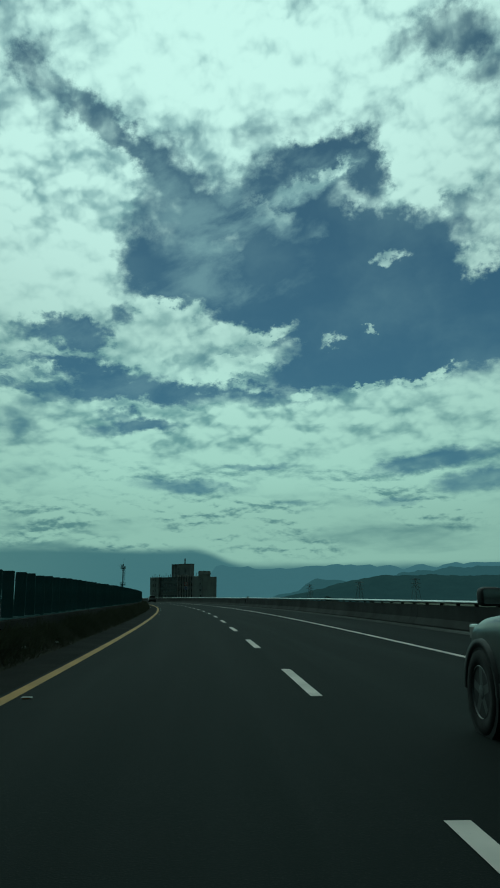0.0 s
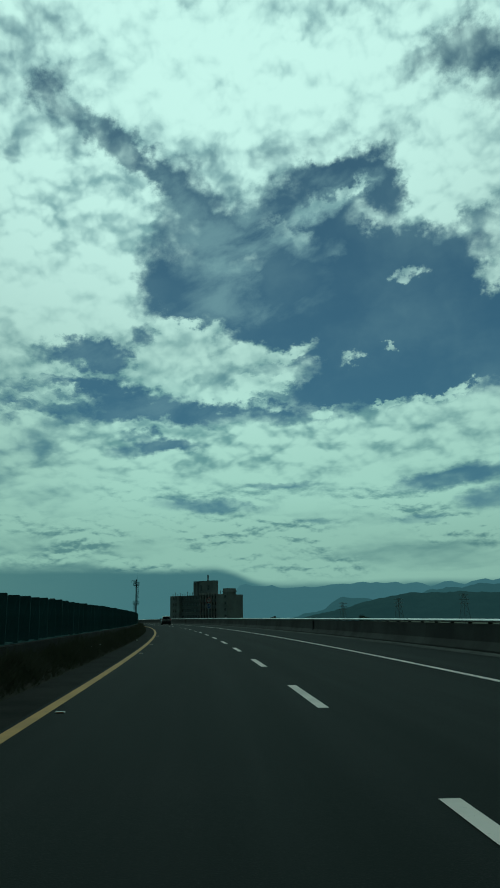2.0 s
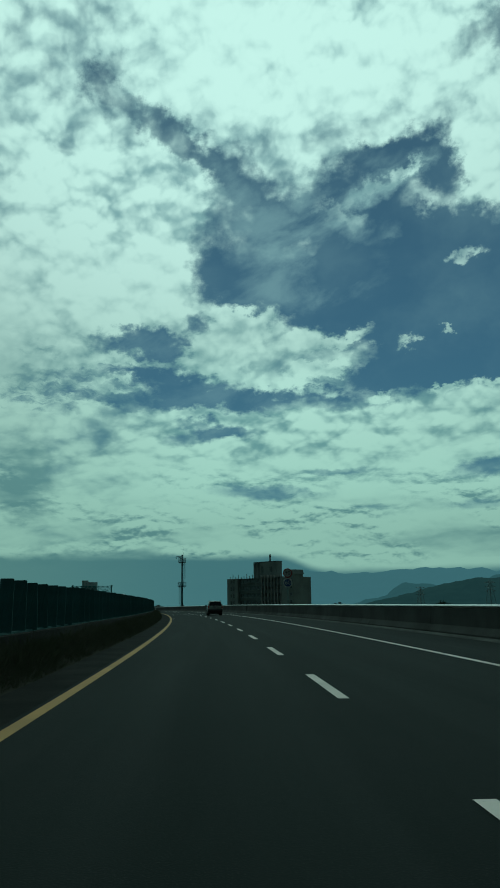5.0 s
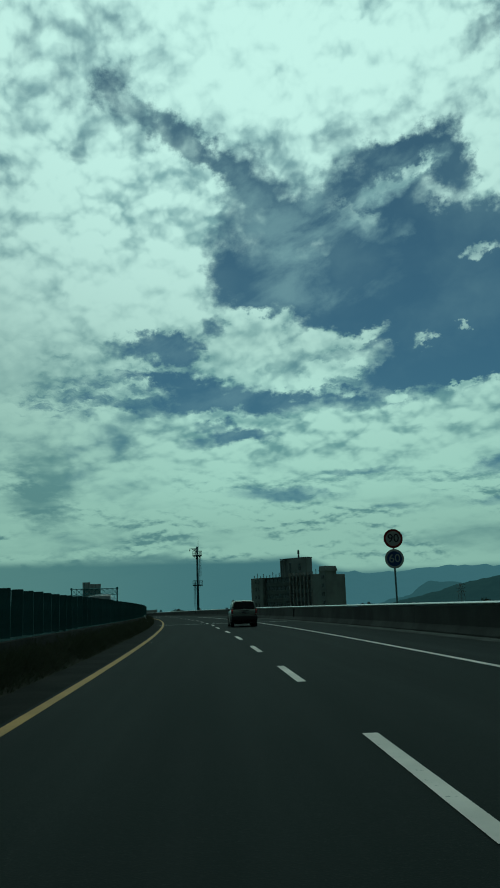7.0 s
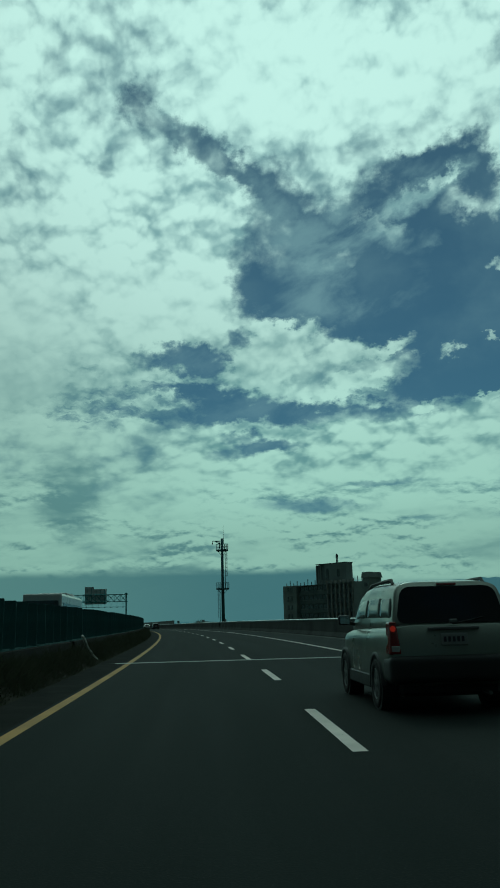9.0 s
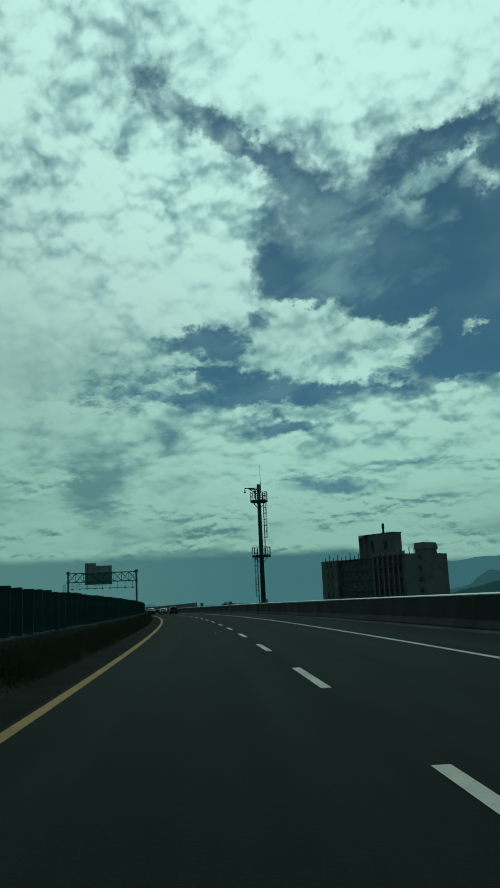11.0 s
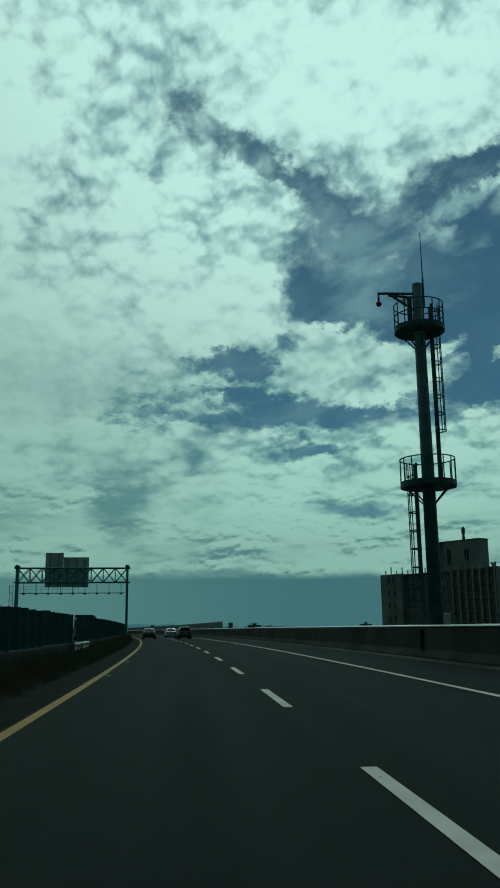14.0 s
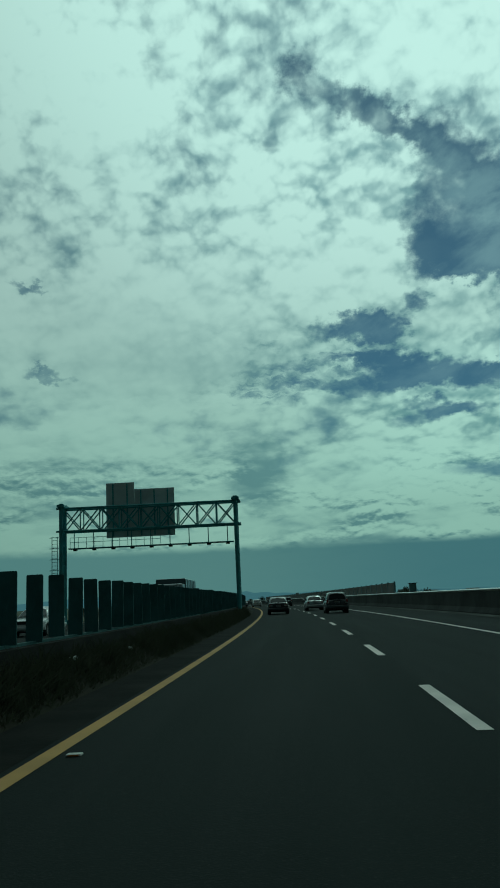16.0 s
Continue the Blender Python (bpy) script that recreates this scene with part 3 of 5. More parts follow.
def build_verge():
    """The strip of soil and dry grass along the median."""
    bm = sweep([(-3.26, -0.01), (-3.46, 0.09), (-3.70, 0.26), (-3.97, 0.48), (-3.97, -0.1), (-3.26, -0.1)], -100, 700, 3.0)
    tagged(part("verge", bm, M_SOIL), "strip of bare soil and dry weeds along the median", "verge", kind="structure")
    rng = np.random.default_rng(5)
    n = 200000
    s = rng.uniform(-10, 460, n)
    a = -3.28 - 0.69 * rng.random(n) ** 0.7
    clump = 0.5 + 0.5 * np.sin(s * 0.9) * np.sin(s * 0.37 + 1) + 0.25 * np.sin(s * 3.1)
    h = (0.06 + 0.30 * rng.random(n) ** 1.8 * np.clip((-a - 3.2) / 0.5, 0.15, 1)) * np.clip(clump + 0.55, 0.45, 1.25)
    h = np.where(np.abs(s - 250.4) < 0.9, 0.05, h)
    p = np.interp(s, _S, _psi)
    bx = np.interp(s, _S, _x) + a * np.cos(p)
    by = np.interp(s, _S, _y) + a * np.sin(p)
    bz = np.interp(s, _S, _z) + np.interp(-a, VERGE_A, VERGE_Z) - 0.02
    turn = rng.uniform(0, math.tau, n)
    w = 0.008 + 0.016 * rng.random(n)
    lean = rng.normal(0, 0.7, (n, 2)) * h[:, None]
    v = np.empty((n, 3, 3))
    v[:, 0] = np.stack([bx - w * np.cos(turn), by - w * np.sin(turn), bz], 1)
    v[:, 1] = np.stack([bx + w * np.cos(turn), by + w * np.sin(turn), bz], 1)
    v[:, 2] = np.stack([bx + lean[:, 0], by + lean[:, 1], bz + h], 1)
    me = bpy.data.meshes.new("verge_grass")
    me.from_pydata(v.reshape(-1, 3), [], np.arange(3 * n).reshape(-1, 3).tolist())
    me.materials.append(M_GRASS)
    tagged(new("verge_grass", me), "dry brown and green grass tufts along the median", "grass", kind="stuff")


build_verge()


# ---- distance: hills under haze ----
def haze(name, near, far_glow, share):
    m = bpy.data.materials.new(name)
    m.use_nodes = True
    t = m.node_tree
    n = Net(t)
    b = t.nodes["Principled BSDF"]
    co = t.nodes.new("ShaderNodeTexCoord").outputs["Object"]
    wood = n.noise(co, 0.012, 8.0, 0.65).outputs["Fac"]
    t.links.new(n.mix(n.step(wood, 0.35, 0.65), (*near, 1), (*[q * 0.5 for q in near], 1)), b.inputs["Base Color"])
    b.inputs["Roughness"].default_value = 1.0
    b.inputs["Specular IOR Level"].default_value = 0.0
    # haze is put in as an even bluish glow, stronger on farther ranges
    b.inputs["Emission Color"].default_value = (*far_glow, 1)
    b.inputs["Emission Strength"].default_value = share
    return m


def ridge(name, material, distance, az0, az1, crest, rough, label):
    """A range of hills seen far off: crest gives the elevation in degrees by azimuth."""
    bm = bmesh.new()
    n = 260
    rows = []
    for i in range(n + 1):
        az = az0 + (az1 - az0) * i / n
        e = np.interp(az, [c[0] for c in crest], [c[1] for c in crest])
        e += rough * (noise.noise((az * 0.9, distance, 0)) + 0.5 * noise.noise((az * 2.7, distance, 3)) + 0.25 * noise.noise((az * 8.1, distance, 5)))
        e = max(e, 0.02)
        u = Vector((math.sin(radians(az)), math.cos(radians(az)), 0))
        c = Vector((-20, 200, 0))
        top = math.tan(radians(e)) * distance + 2
        col = []
        for f, g in ((0.90, 0.0), (0.93, 0.35), (0.965, 0.72), (1.0, 1.0), (1.03, 0.3)):
            jag = 1 + 0.012 * noise.noise((az * 1.7, f * 30, distance))
            q = c + u * distance * f * jag
            q.z = -5.5 + (top + 5.5) * g
            col.append(bm.verts.new(q))
        rows.append(col)
    for a, b in zip(rows[:-1], rows[1:]):
        for i in range(4):
            bm.faces.new((a[i], b[i], b[i + 1], a[i + 1]))
    ob = part(name, bm, material, None, "", True)
    return tagged(ob, label, "hills", kind="structure")


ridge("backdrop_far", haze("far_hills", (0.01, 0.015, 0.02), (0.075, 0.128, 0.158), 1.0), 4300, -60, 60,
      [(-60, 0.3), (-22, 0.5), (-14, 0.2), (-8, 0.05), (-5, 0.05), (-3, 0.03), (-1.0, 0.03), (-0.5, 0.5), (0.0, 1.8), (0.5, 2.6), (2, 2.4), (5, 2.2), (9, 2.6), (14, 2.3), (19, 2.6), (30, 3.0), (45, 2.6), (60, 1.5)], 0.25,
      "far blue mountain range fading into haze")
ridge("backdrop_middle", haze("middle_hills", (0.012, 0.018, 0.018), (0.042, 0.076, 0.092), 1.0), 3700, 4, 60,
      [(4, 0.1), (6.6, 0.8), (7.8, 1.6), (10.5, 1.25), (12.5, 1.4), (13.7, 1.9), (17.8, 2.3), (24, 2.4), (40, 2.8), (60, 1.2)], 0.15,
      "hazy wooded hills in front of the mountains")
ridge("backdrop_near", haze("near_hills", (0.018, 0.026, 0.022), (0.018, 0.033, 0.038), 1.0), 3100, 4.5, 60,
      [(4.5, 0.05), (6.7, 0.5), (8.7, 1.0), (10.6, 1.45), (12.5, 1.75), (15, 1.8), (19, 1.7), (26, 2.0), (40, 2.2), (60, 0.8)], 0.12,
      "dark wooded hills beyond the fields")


# ---- median: barrier, anti-glare plates ----
def build_median():
    for s0, s1 in ((-60, 249.2), (249.8, 369.0), (370.6, 720)):
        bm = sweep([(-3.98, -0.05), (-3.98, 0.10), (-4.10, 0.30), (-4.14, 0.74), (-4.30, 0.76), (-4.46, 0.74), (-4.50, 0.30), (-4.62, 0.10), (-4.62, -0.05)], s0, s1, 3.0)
        tagged(part("median_barrier", bm, M_DARK_CONCRETE), "dark concrete median barrier with sloped base", "barrier", "median barriers", "structure")
    # one plate: slightly twisted, rounded on top
    plate = bmesh.new()
    w, h = 0.140, 1.08
    outline = [(-w, 0.0)] + [(-w, h - 0.025), (-w + 0.008, h - 0.008), (-w + 0.025, h), (w - 0.025, h), (w - 0.008, h - 0.008), (w, h - 0.025)] + [(w, 0.0)]
    front = [plate.verts.new((x, 0.012 + 0.02 * (1 - (x / w) ** 2), z)) for x, z in outline]
    back = [plate.verts.new((x, -0.012 + 0.02 * (1 - (x / w) ** 2), z)) for x, z in outline]
    plate.faces.new(front)
    plate.faces.new(back[::-1])
    for i in range(len(outline)):
        j = (i + 1) % len(outline)
        plate.faces.new((front[j], front[i], back[i], back[j]))
    screen = thing("anti_glare_screen", Matrix(), "row of dark green anti-glare plates on the median barrier", "screen")
    rail = sweep([(-4.26, 0.755), (-4.26, 0.80), (-4.34, 0.80), (-4.34, 0.755)], -20, 368.9, 4.0)
    part("rail", rail, M_PLATE, screen)
    rail = sweep([(-4.26, 0.755), (-4.26, 0.80), (-4.34, 0.80), (-4.34, 0.755)], 370.7, 700, 4.0)
    part("rail", rail, M_PLATE, screen)
    bmesh.ops.recalc_face_normals(plate, faces=plate.faces)
    me = bpy.data.meshes.new("plate")
    plate.to_mesh(me)
    me.materials.append(M_PLATE)
    rng = random.Random(3)
    far = []
    # three runs, set out apart from one another
    runs = [(96.72 + 1.313 * k) for k in range(-62, 9)] + [(119.94 + 1.447 * k) for k in range(-8, 9)] + [(383.04 - 1.272 * k) for k in range(-6, 198)] + [(392.5 + 1.24 * k) for k in range(248)]
    for s in sorted(runs):
        if not 369.8 < s < 372.8:
            m = road_pose(s, -4.30, 0.79 + rng.uniform(-0.02, 0.02), rng.uniform(-5, 5)) @ Matrix.Rotation(radians(rng.uniform(-1.2, 1.2)), 4, "Y")
            if s < 392:
                ob = new("plate", me)
                ob.parent = screen
                ob.matrix_basis = m
            else:
                far.append(m)
    bm = bmesh.new()
    for m in far:
        tmp = plate.copy()
        bmesh.ops.transform(tmp, matrix=m, verts=tmp.verts)
        m2 = bpy.data.meshes.new("tmp")
        tmp.to_mesh(m2)
        tmp.free()
        bm.from_mesh(m2)
        bpy.data.meshes.remove(m2)
    plate.free()
    ob = part("plates_beyond", bm, M_PLATE, screen)
    tagged(ob, kind="stuff")


build_median()


def build_parapet():
    """The concrete wall along the hard shoulder, rising slowly, with a pale rail on top."""
    def top(s):
        return float(np.interp(s, [0, 50, 135, 205, 280, 420, 700], [1.09, 1.10, 1.17, 1.25, 1.30, 1.33, 1.36]))

    wall = thing("parapet", Matrix(), "grey stained concrete parapet along the hard shoulder", "parapet", kind="structure")
    length = 12.0
    s = -40.0
    while s < 760:
        bm = bmesh.new()
        ends = []
        for q in (s + 0.012, s + length / 2, s + length - 0.012):
            t = top(q) - float(np.interp(q, [0, 70, 130], [0.20, 0.19, 0.13]))
            ends.append([bm.verts.new(road_at(q, a, z)) for a, z in ((9.40, -0.05), (9.40, 0.12), (9.58, 0.38), (9.64, t), (9.88, t), (9.92, -0.05))])
        for r0, r1 in zip(ends[:-1], ends[1:]):
            for i in range(6):
                j = (i + 1) % 6
                bm.faces.new((r0[i], r0[j], r1[j], r1[i]))
        bm.faces.new(ends[0][::-1])
        bm.faces.new(ends[-1])
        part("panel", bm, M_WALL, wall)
        # the pale rail: a rounded coping cast on top
        bm = bmesh.new()
        rings = []
        for q in (s, s + length / 2, s + length):
            t = top(q)
            rings.append([bm.verts.new(road_at(q, 9.76 + 0.15 * math.cos(u) , t - 0.062 + 0.062 * math.sin(u))) for u in [math.tau * k / 10 for k in range(10)]])
        for r0, r1 in zip(rings[:-1], rings[1:]):
            for i in range(10):
                j = (i + 1) % 10
                bm.faces.new((r0[i], r0[j], r1[j], r1[i]))
        part("rail", bm, M_RAIL, wall, "", True)
        if s < 120:
            for k in range(6):
                q = s + 1.0 + 2.0 * k
                part("rail_post", box(bmesh.new(), -0.06, 0.06, -0.05, 0.05, top(q) - 0.36, top(q) - 0.07, road_pose(q, 9.76)), M_DARK_CONCRETE, wall)
        s += length
    # drain pipes down its face
    for q in (368.4, 251.0, 120.0):
        bm = bmesh.new()
        bar(bm, road_at(q, 9.56, 0.02), road_at(q, 9.56, top(q) - 0.2), 0.07, 10)
        part("drain_pipe", bm, M_BLACK, wall, "black drain pipe")
    # low gravel edge
    bm = sweep([(9.05, 0.0), (9.12, 0.05), (9.40, 0.06), (9.40, -0.03), (9.05, -0.03)], -100, 760, 4.0)
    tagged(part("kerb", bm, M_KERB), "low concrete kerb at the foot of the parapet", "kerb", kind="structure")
    # translucent sound screen further on
    screen = thing("sound_screen", Matrix(), "grey sound screen of panels between steel posts on the parapet", "screen")
    s = 456.9
    while s < 640:
        bm = bmesh.new()
        t0, t1 = top(s), top(s + 4)
        h = 0.92
        vs = [road_at(s + 0.08, 9.74, t0), road_at(s + 3.92, 9.74, t1), road_at(s + 3.92, 9.74, t1 + h), road_at(s + 0.08, 9.74, t0 + h)]
        wid = [road_at(s + 0.08, 9.80, t0), road_at(s + 3.92, 9.80, t1), road_at(s + 3.92, 9.80, t1 + h), road_at(s + 0.08, 9.80, t0 + h)]
        a = [bm.verts.new(v) for v in vs]
        b = [bm.verts.new(v) for v in wid]
        bm.faces.new(a)
        bm.faces.new(b[::-1])
        for i in range(4):
            j = (i + 1) % 4
            bm.faces.new((a[j], a[i], b[i], b[j]))
        part("panel", bm, M_CONCRETE, screen)
        bm = bmesh.new()
        box(bm, -0.07, 0.07, -0.07, 0.07, -0.05, h + 0.08, road_pose(s, 9.77, t0))
        part("post", bm, M_MAST, screen)
        s += 4.0
    box_post = thing("roadside_cabinet", road_pose(449.0, 10.0, 1.28), "small dark cabinet on a bracket above the parapet", "cabinet")
    bm = bevelled(box(bmesh.new(), -0.28, 0.28, -0.2, 0.2, 0.05, 0.72), 0.03)
    part("body", bm, M_MAST, box_post)
    bm = box(bmesh.new(), -0.33, 0.33, -0.25, 0.25, 0.72, 0.77)
    part("lid", bm, M_BLACK, box_post)
    bm = bar(bmesh.new(), (0, 0, -1.3), (0, 0, 0.05), 0.05)
    part("post", bm, M_MAST, box_post)


build_parapet()


# ---- the sign gantry over the opposite carriageway ----
def build_gantry():
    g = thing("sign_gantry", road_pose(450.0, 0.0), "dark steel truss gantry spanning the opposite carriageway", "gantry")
    L, R = -18.5, -4.0
    D = 0.62
    for x in (L, R):
        for y in (-D, D):
            bm = bmesh.new()
            bar(bm, (x, y, -0.2), (x, y, 9.75), 0.17, 12)
            bar(bm, (x, y, 9.75), (x, y, 9.85), 0.21, 12)
            box(bm, x - 0.35, x + 0.35, y - 0.35, y + 0.35, -0.2, 0.35)
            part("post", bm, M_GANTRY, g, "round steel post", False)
        bm = bmesh.new()
        for z in (1.2, 3.0, 4.8, 6.4, 7.5, 9.3):
            bar(bm, (x, -D, z), (x, D, z), 0.06)
        part("post_ties", bm, M_GANTRY, g)
        bm = bmesh.new()
        box(bm, x - 0.3, x + 0.3, -D - 0.3, D + 0.3, 9.55, 9.75)
        part("cap_beam", bm, M_GANTRY, g)
    for y in (-D, D):
        for z in (9.45, 7.55):
            bm = bar(bmesh.new(), (L - 0.4, y, z), (R + 0.4, y, z), 0.085, 8)
            part("chord", bm, M_GANTRY, g)
        bays = 9
        for k in range(bays + 1):
            x = L + (R - L) * k / bays
            bm = bar(bmesh.new(), (x, y, 7.55), (x, y, 9.45), 0.05, 6)
            part("upright", bm, M_GANTRY, g)
            if k < bays:
                x1 = L + (R - L) * (k + 1) / bays
                bm = bmesh.new()
                bar(bm, (x, y, 7.55), (x1, y, 9.45), 0.055, 6)
                bar(bm, (x, y, 9.45), (x1, y, 7.55), 0.055, 6)
                part("brace", bm, M_GANTRY, g)
    for k in range(10):
        x = L + (R - L) * k / 9
        bm = bmesh.new()
        bar(bm, (x, -D, 9.45), (x, D, 9.45), 0.04, 6)
        bar(bm, (x, -D, 7.55), (x, D, 7.55), 0.04, 6)
        part("cross_tie", bm, M_GANTRY, g)
    # service walkway hung under the truss, on the far side of the signs
    walk_deck = box(bmesh.new(), L + 0.3, R - 0.3, D - 0.15, D + 0.65, 6.14, 6.22)
    deck = part("walkway", walk_deck, M_GANTRY, g)
    for k in range(9):
        x = L + 0.8 + (R - L - 1.6) * k / 8
        bm = bmesh.new()
        bar(bm, (x, D, 6.2), (x, D, 7.55), 0.04, 6)
        part("hanger", bm, M_GANTRY, deck)
        bm = bevelled(box(bmesh.new(), x - 0.16, x + 0.16, D + 0.2, D + 0.5, 6.0, 6.14), 0.02)
        part("lamp_bracket", bm, M_BLACK, deck)
    bm = bmesh.new()
    for z in (6.75, 7.15):
        bar(bm, (L + 0.3, D + 0.62, z), (R - 6.5, D + 0.62, z), 0.022, 6)
    for k in range(12):
        x = L + 0.3 + (R - 6.8 - L) * k / 11
        bar(bm, (x, D + 0.62, 6.2), (x, D + 0.62, 7.15), 0.02, 6)
    part("handrail", bm, M_GANTRY, deck)
    # the signs, seen from behind
    for x0, x1, z0, z1 in ((-15.0, -12.60, 6.95, 11.60), (-12.592, -9.20, 6.95, 11.0)):
        bm = bevelled(box(bmesh.new(), x0, x1, D + 0.16, D + 0.22, z0, z1), 0.015)
        sign = part("sign_panel", bm, M_SIGN_BACK, g, "plain back of a large sign panel")
        count = 2 if x1 - x0 < 3 else 3
        for k in range(count):
            x = x0 + (x1 - x0) * (k + 0.5) / count
            bm = box(bmesh.new(), x - 0.05, x + 0.05, D + 0.06, D + 0.16, z0 + 0.1, z1 - 0.1)
            part("rib", bm, M_GANTRY, sign)
        for z in (z0 + 0.6, (z0 + z1) / 2, z1 - 0.5):
            bm = box(bmesh.new(), x0 + 0.05, x1 - 0.05, D + 0.12, D + 0.155, z - 0.04, z + 0.04)
            part("rail", bm, M_SIGN_BACK, sign)
    # caged ladder
    bm = bmesh.new()
    for x in (L - 0.95, L - 0.5):
        bar(bm, (x, 0.1, 0.3), (x, 0.1, 7.2), 0.03, 6)
    z = 0.6
    while z < 7.1:
        bar(bm, (L - 0.95, 0.1, z), (L - 0.5, 0.1, z), 0.018, 6)
        z += 0.3
    lad = part("ladder", bm, M_GANTRY, g)
    for z in (2.6, 3.5, 4.4, 5.3, 6.2, 7.1):
        bm = bmesh.new()
        tube(bm, [(L - 0.725 + 0.40 * math.cos(u), 0.1 - 0.40 * math.sin(u) * 1.2, z) for u in [math.pi * k / 8 for k in range(9)]], 0.026, 5)
        part("hoop", bm, M_GANTRY, lad)


build_gantry()


# ---- the camera mast behind the parapet ----
def build_mast():
    t = thing("camera_mast", road_pose(368.6, 10.28, 0.0, -6), "tall grey-green steel mast with two railed platforms and a camera arm", "mast")
    bm = bmesh.new()
    bar(bm, (0, 0, -4.2), (0, 0, 15.95), 0.33, 16, 0.22)
    part("pole", bm, M_POLE, t, "", True)
    bm = bmesh.new()
    box(bm, -0.9, 0.9, -0.9, 0.9, -5.6, -4.1)
    part("footing", bm, M_CONCRETE, t)
    for z, r, h in ((7.0, 1.14, 1.08), (13.82, 1.06, 1.12)):
        bm = bmesh.new()
        rings = lathe(bm, [(0.2, 0.0), (r - 0.02, 0.0), (r - 0.02, 0.12), (r + 0.02, 0.12), (r + 0.02, -0.12), (0.2, -0.12)], 24, Matrix.Translation((0, 0, z)) @ Matrix.Rotation(radians(-90), 4, "Y"))
        deck = part("platform", bm, M_POLE, t)
        for k in range(16):
            u = math.tau * k / 16
            bm = bar(bmesh.new(), (r * math.cos(u), r * math.sin(u), z), (r * math.cos(u), r * math.sin(u), z + h), 0.024, 6)
            part("baluster", bm, M_POLE, deck)
        for zz in (h, h * 0.55) if z > 10 else (h,):
            bm = bmesh.new()
            tube(bm, [(r * math.cos(math.tau * k / 24), r * math.sin(math.tau * k / 24), z + zz) for k in range(25)], 0.026, 6)
            part("ring_rail", bm, M_POLE, deck)
        for k in range(6):
            u = math.tau * (k + 0.5) / 6
            bm = bar(bmesh.new(), (0.2 * math.cos(u), 0.2 * math.sin(u), z - 0.85), (r * 0.85 * math.cos(u), r * 0.85 * math.sin(u), z - 0.08), 0.03, 6)
            part("strut", bm, M_POLE, deck)
    for side, z0, z1 in ((-0.52, 1.2, 7.9), (0.52, 7.0, 14.95)):
        bm = bmesh.new()
        for dy in (-0.2, 0.2):
            bar(bm, (side, dy, z0), (side, dy, z1), 0.05, 6)
        z = z0 + 0.2
        while z < z1:
            bar(bm, (side, -0.2, z), (side, 0.2, z), 0.03, 6)
            z += 0.32
        lad = part("ladder", bm, M_POLE, t)
        cage = z0 + (0.9 if side < 0 else 2.3)
        z = cage
        sg = -1 if side < 0 else 1
        while z < z1 + 0.2:
            bm = bmesh.new()
            tube(bm, [(side + sg * 0.36 * math.sin(u), 0.32 * math.cos(u), z) for u in [math.pi * k / 8 for k in range(9)]], 0.026, 5)
            part("hoop", bm, M_POLE, lad)
            z += 0.75
        bm = bmesh.new()
        for u in (0.8, 1.57, 2.34):
            bar(bm, (side + sg * 0.36 * math.sin(u), 0.32 * math.cos(u), cage), (side + sg * 0.36 * math.sin(u), 0.32 * math.cos(u), z1), 0.022, 5)
        part("cage_bar", bm, M_POLE, lad)
    # arm, dome camera, whip aerial
    bm = bmesh.new()
    bar(bm, (0, 0, 15.5), (-1.75, -0.1, 15.5), 0.06, 8)
    bar(bm, (0, 0, 14.60), (-1.28, -0.06, 15.5), 0.06, 8)
    bar(bm, (0, 0, 15.30), (-1.28, -0.06, 15.42), 0.06, 8)
    bar(bm, (-0.55, -0.03, 15.02), (-0.62, -0.04, 15.5), 0.035, 8)
    arm = part("arm", bm, M_POLE, t)
    bm = bmesh.new()
    bar(bm, (-1.72, -0.1, 15.5), (-1.72, -0.1, 15.10), 0.03, 10, 0.06)
    part("camera_mount", bm, M_POLE, arm)
    bm = bmesh.new()
    bmesh.ops.create_uvsphere(bm, u_segments=14, v_segments=10, radius=0.13, matrix=Matrix.Translation((-1.72, -0.1, 15.02)))
    part("camera_dome", bm, M_WINDOW, arm, "dark camera dome", True)
    bm = bmesh.new()
    bar(bm, (0.27, 0, 14.9), (0.27, 0, 16.2), 0.05, 6, 0.045)
    bar(bm, (0.27, 0, 16.2), (0.27, 0, 18.4), 0.028, 6, 0.014)
    bar(bm, (0.0, 0, 15.8), (0.27, 0, 15.8), 0.03, 6)
    bar(bm, (0.0, 0, 15.3), (0.27, 0, 15.3), 0.03, 6)
    part("aerial", bm, M_POLE, t)
    for x, y, z in ((0.34, 0.0, 1.15),):
        bm = bevelled(box(bmesh.new(), x - 0.2, x + 0.2, y - 0.16, y + 0.16, z, z + 0.6), 0.02)
        part("cabinet", bm, M_SIGN_BACK, t)
    bm = bevelled(box(bmesh.new(), -0.55, -0.35, -0.5, -0.3, 14.1, 15.2), 0.02)
    part("equipment_box", bm, M_POLE, t)


build_mast()


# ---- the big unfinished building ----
# aerial haze put into the concrete: all lifted, the first two towards teal
M_BUILD = surface("hazy_stained_concrete", (0.33, 0.37, 0.36), 0.9, 0, 0.12, 0.35, 3.0, 0.0)
M_BUILD_DARK = surface("hazy_dark_building_concrete", (0.21, 0.245, 0.245), 0.9, 0, 0.12, 0.35, 3.0, 0.0)
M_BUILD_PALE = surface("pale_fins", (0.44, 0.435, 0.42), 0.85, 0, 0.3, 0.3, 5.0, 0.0)


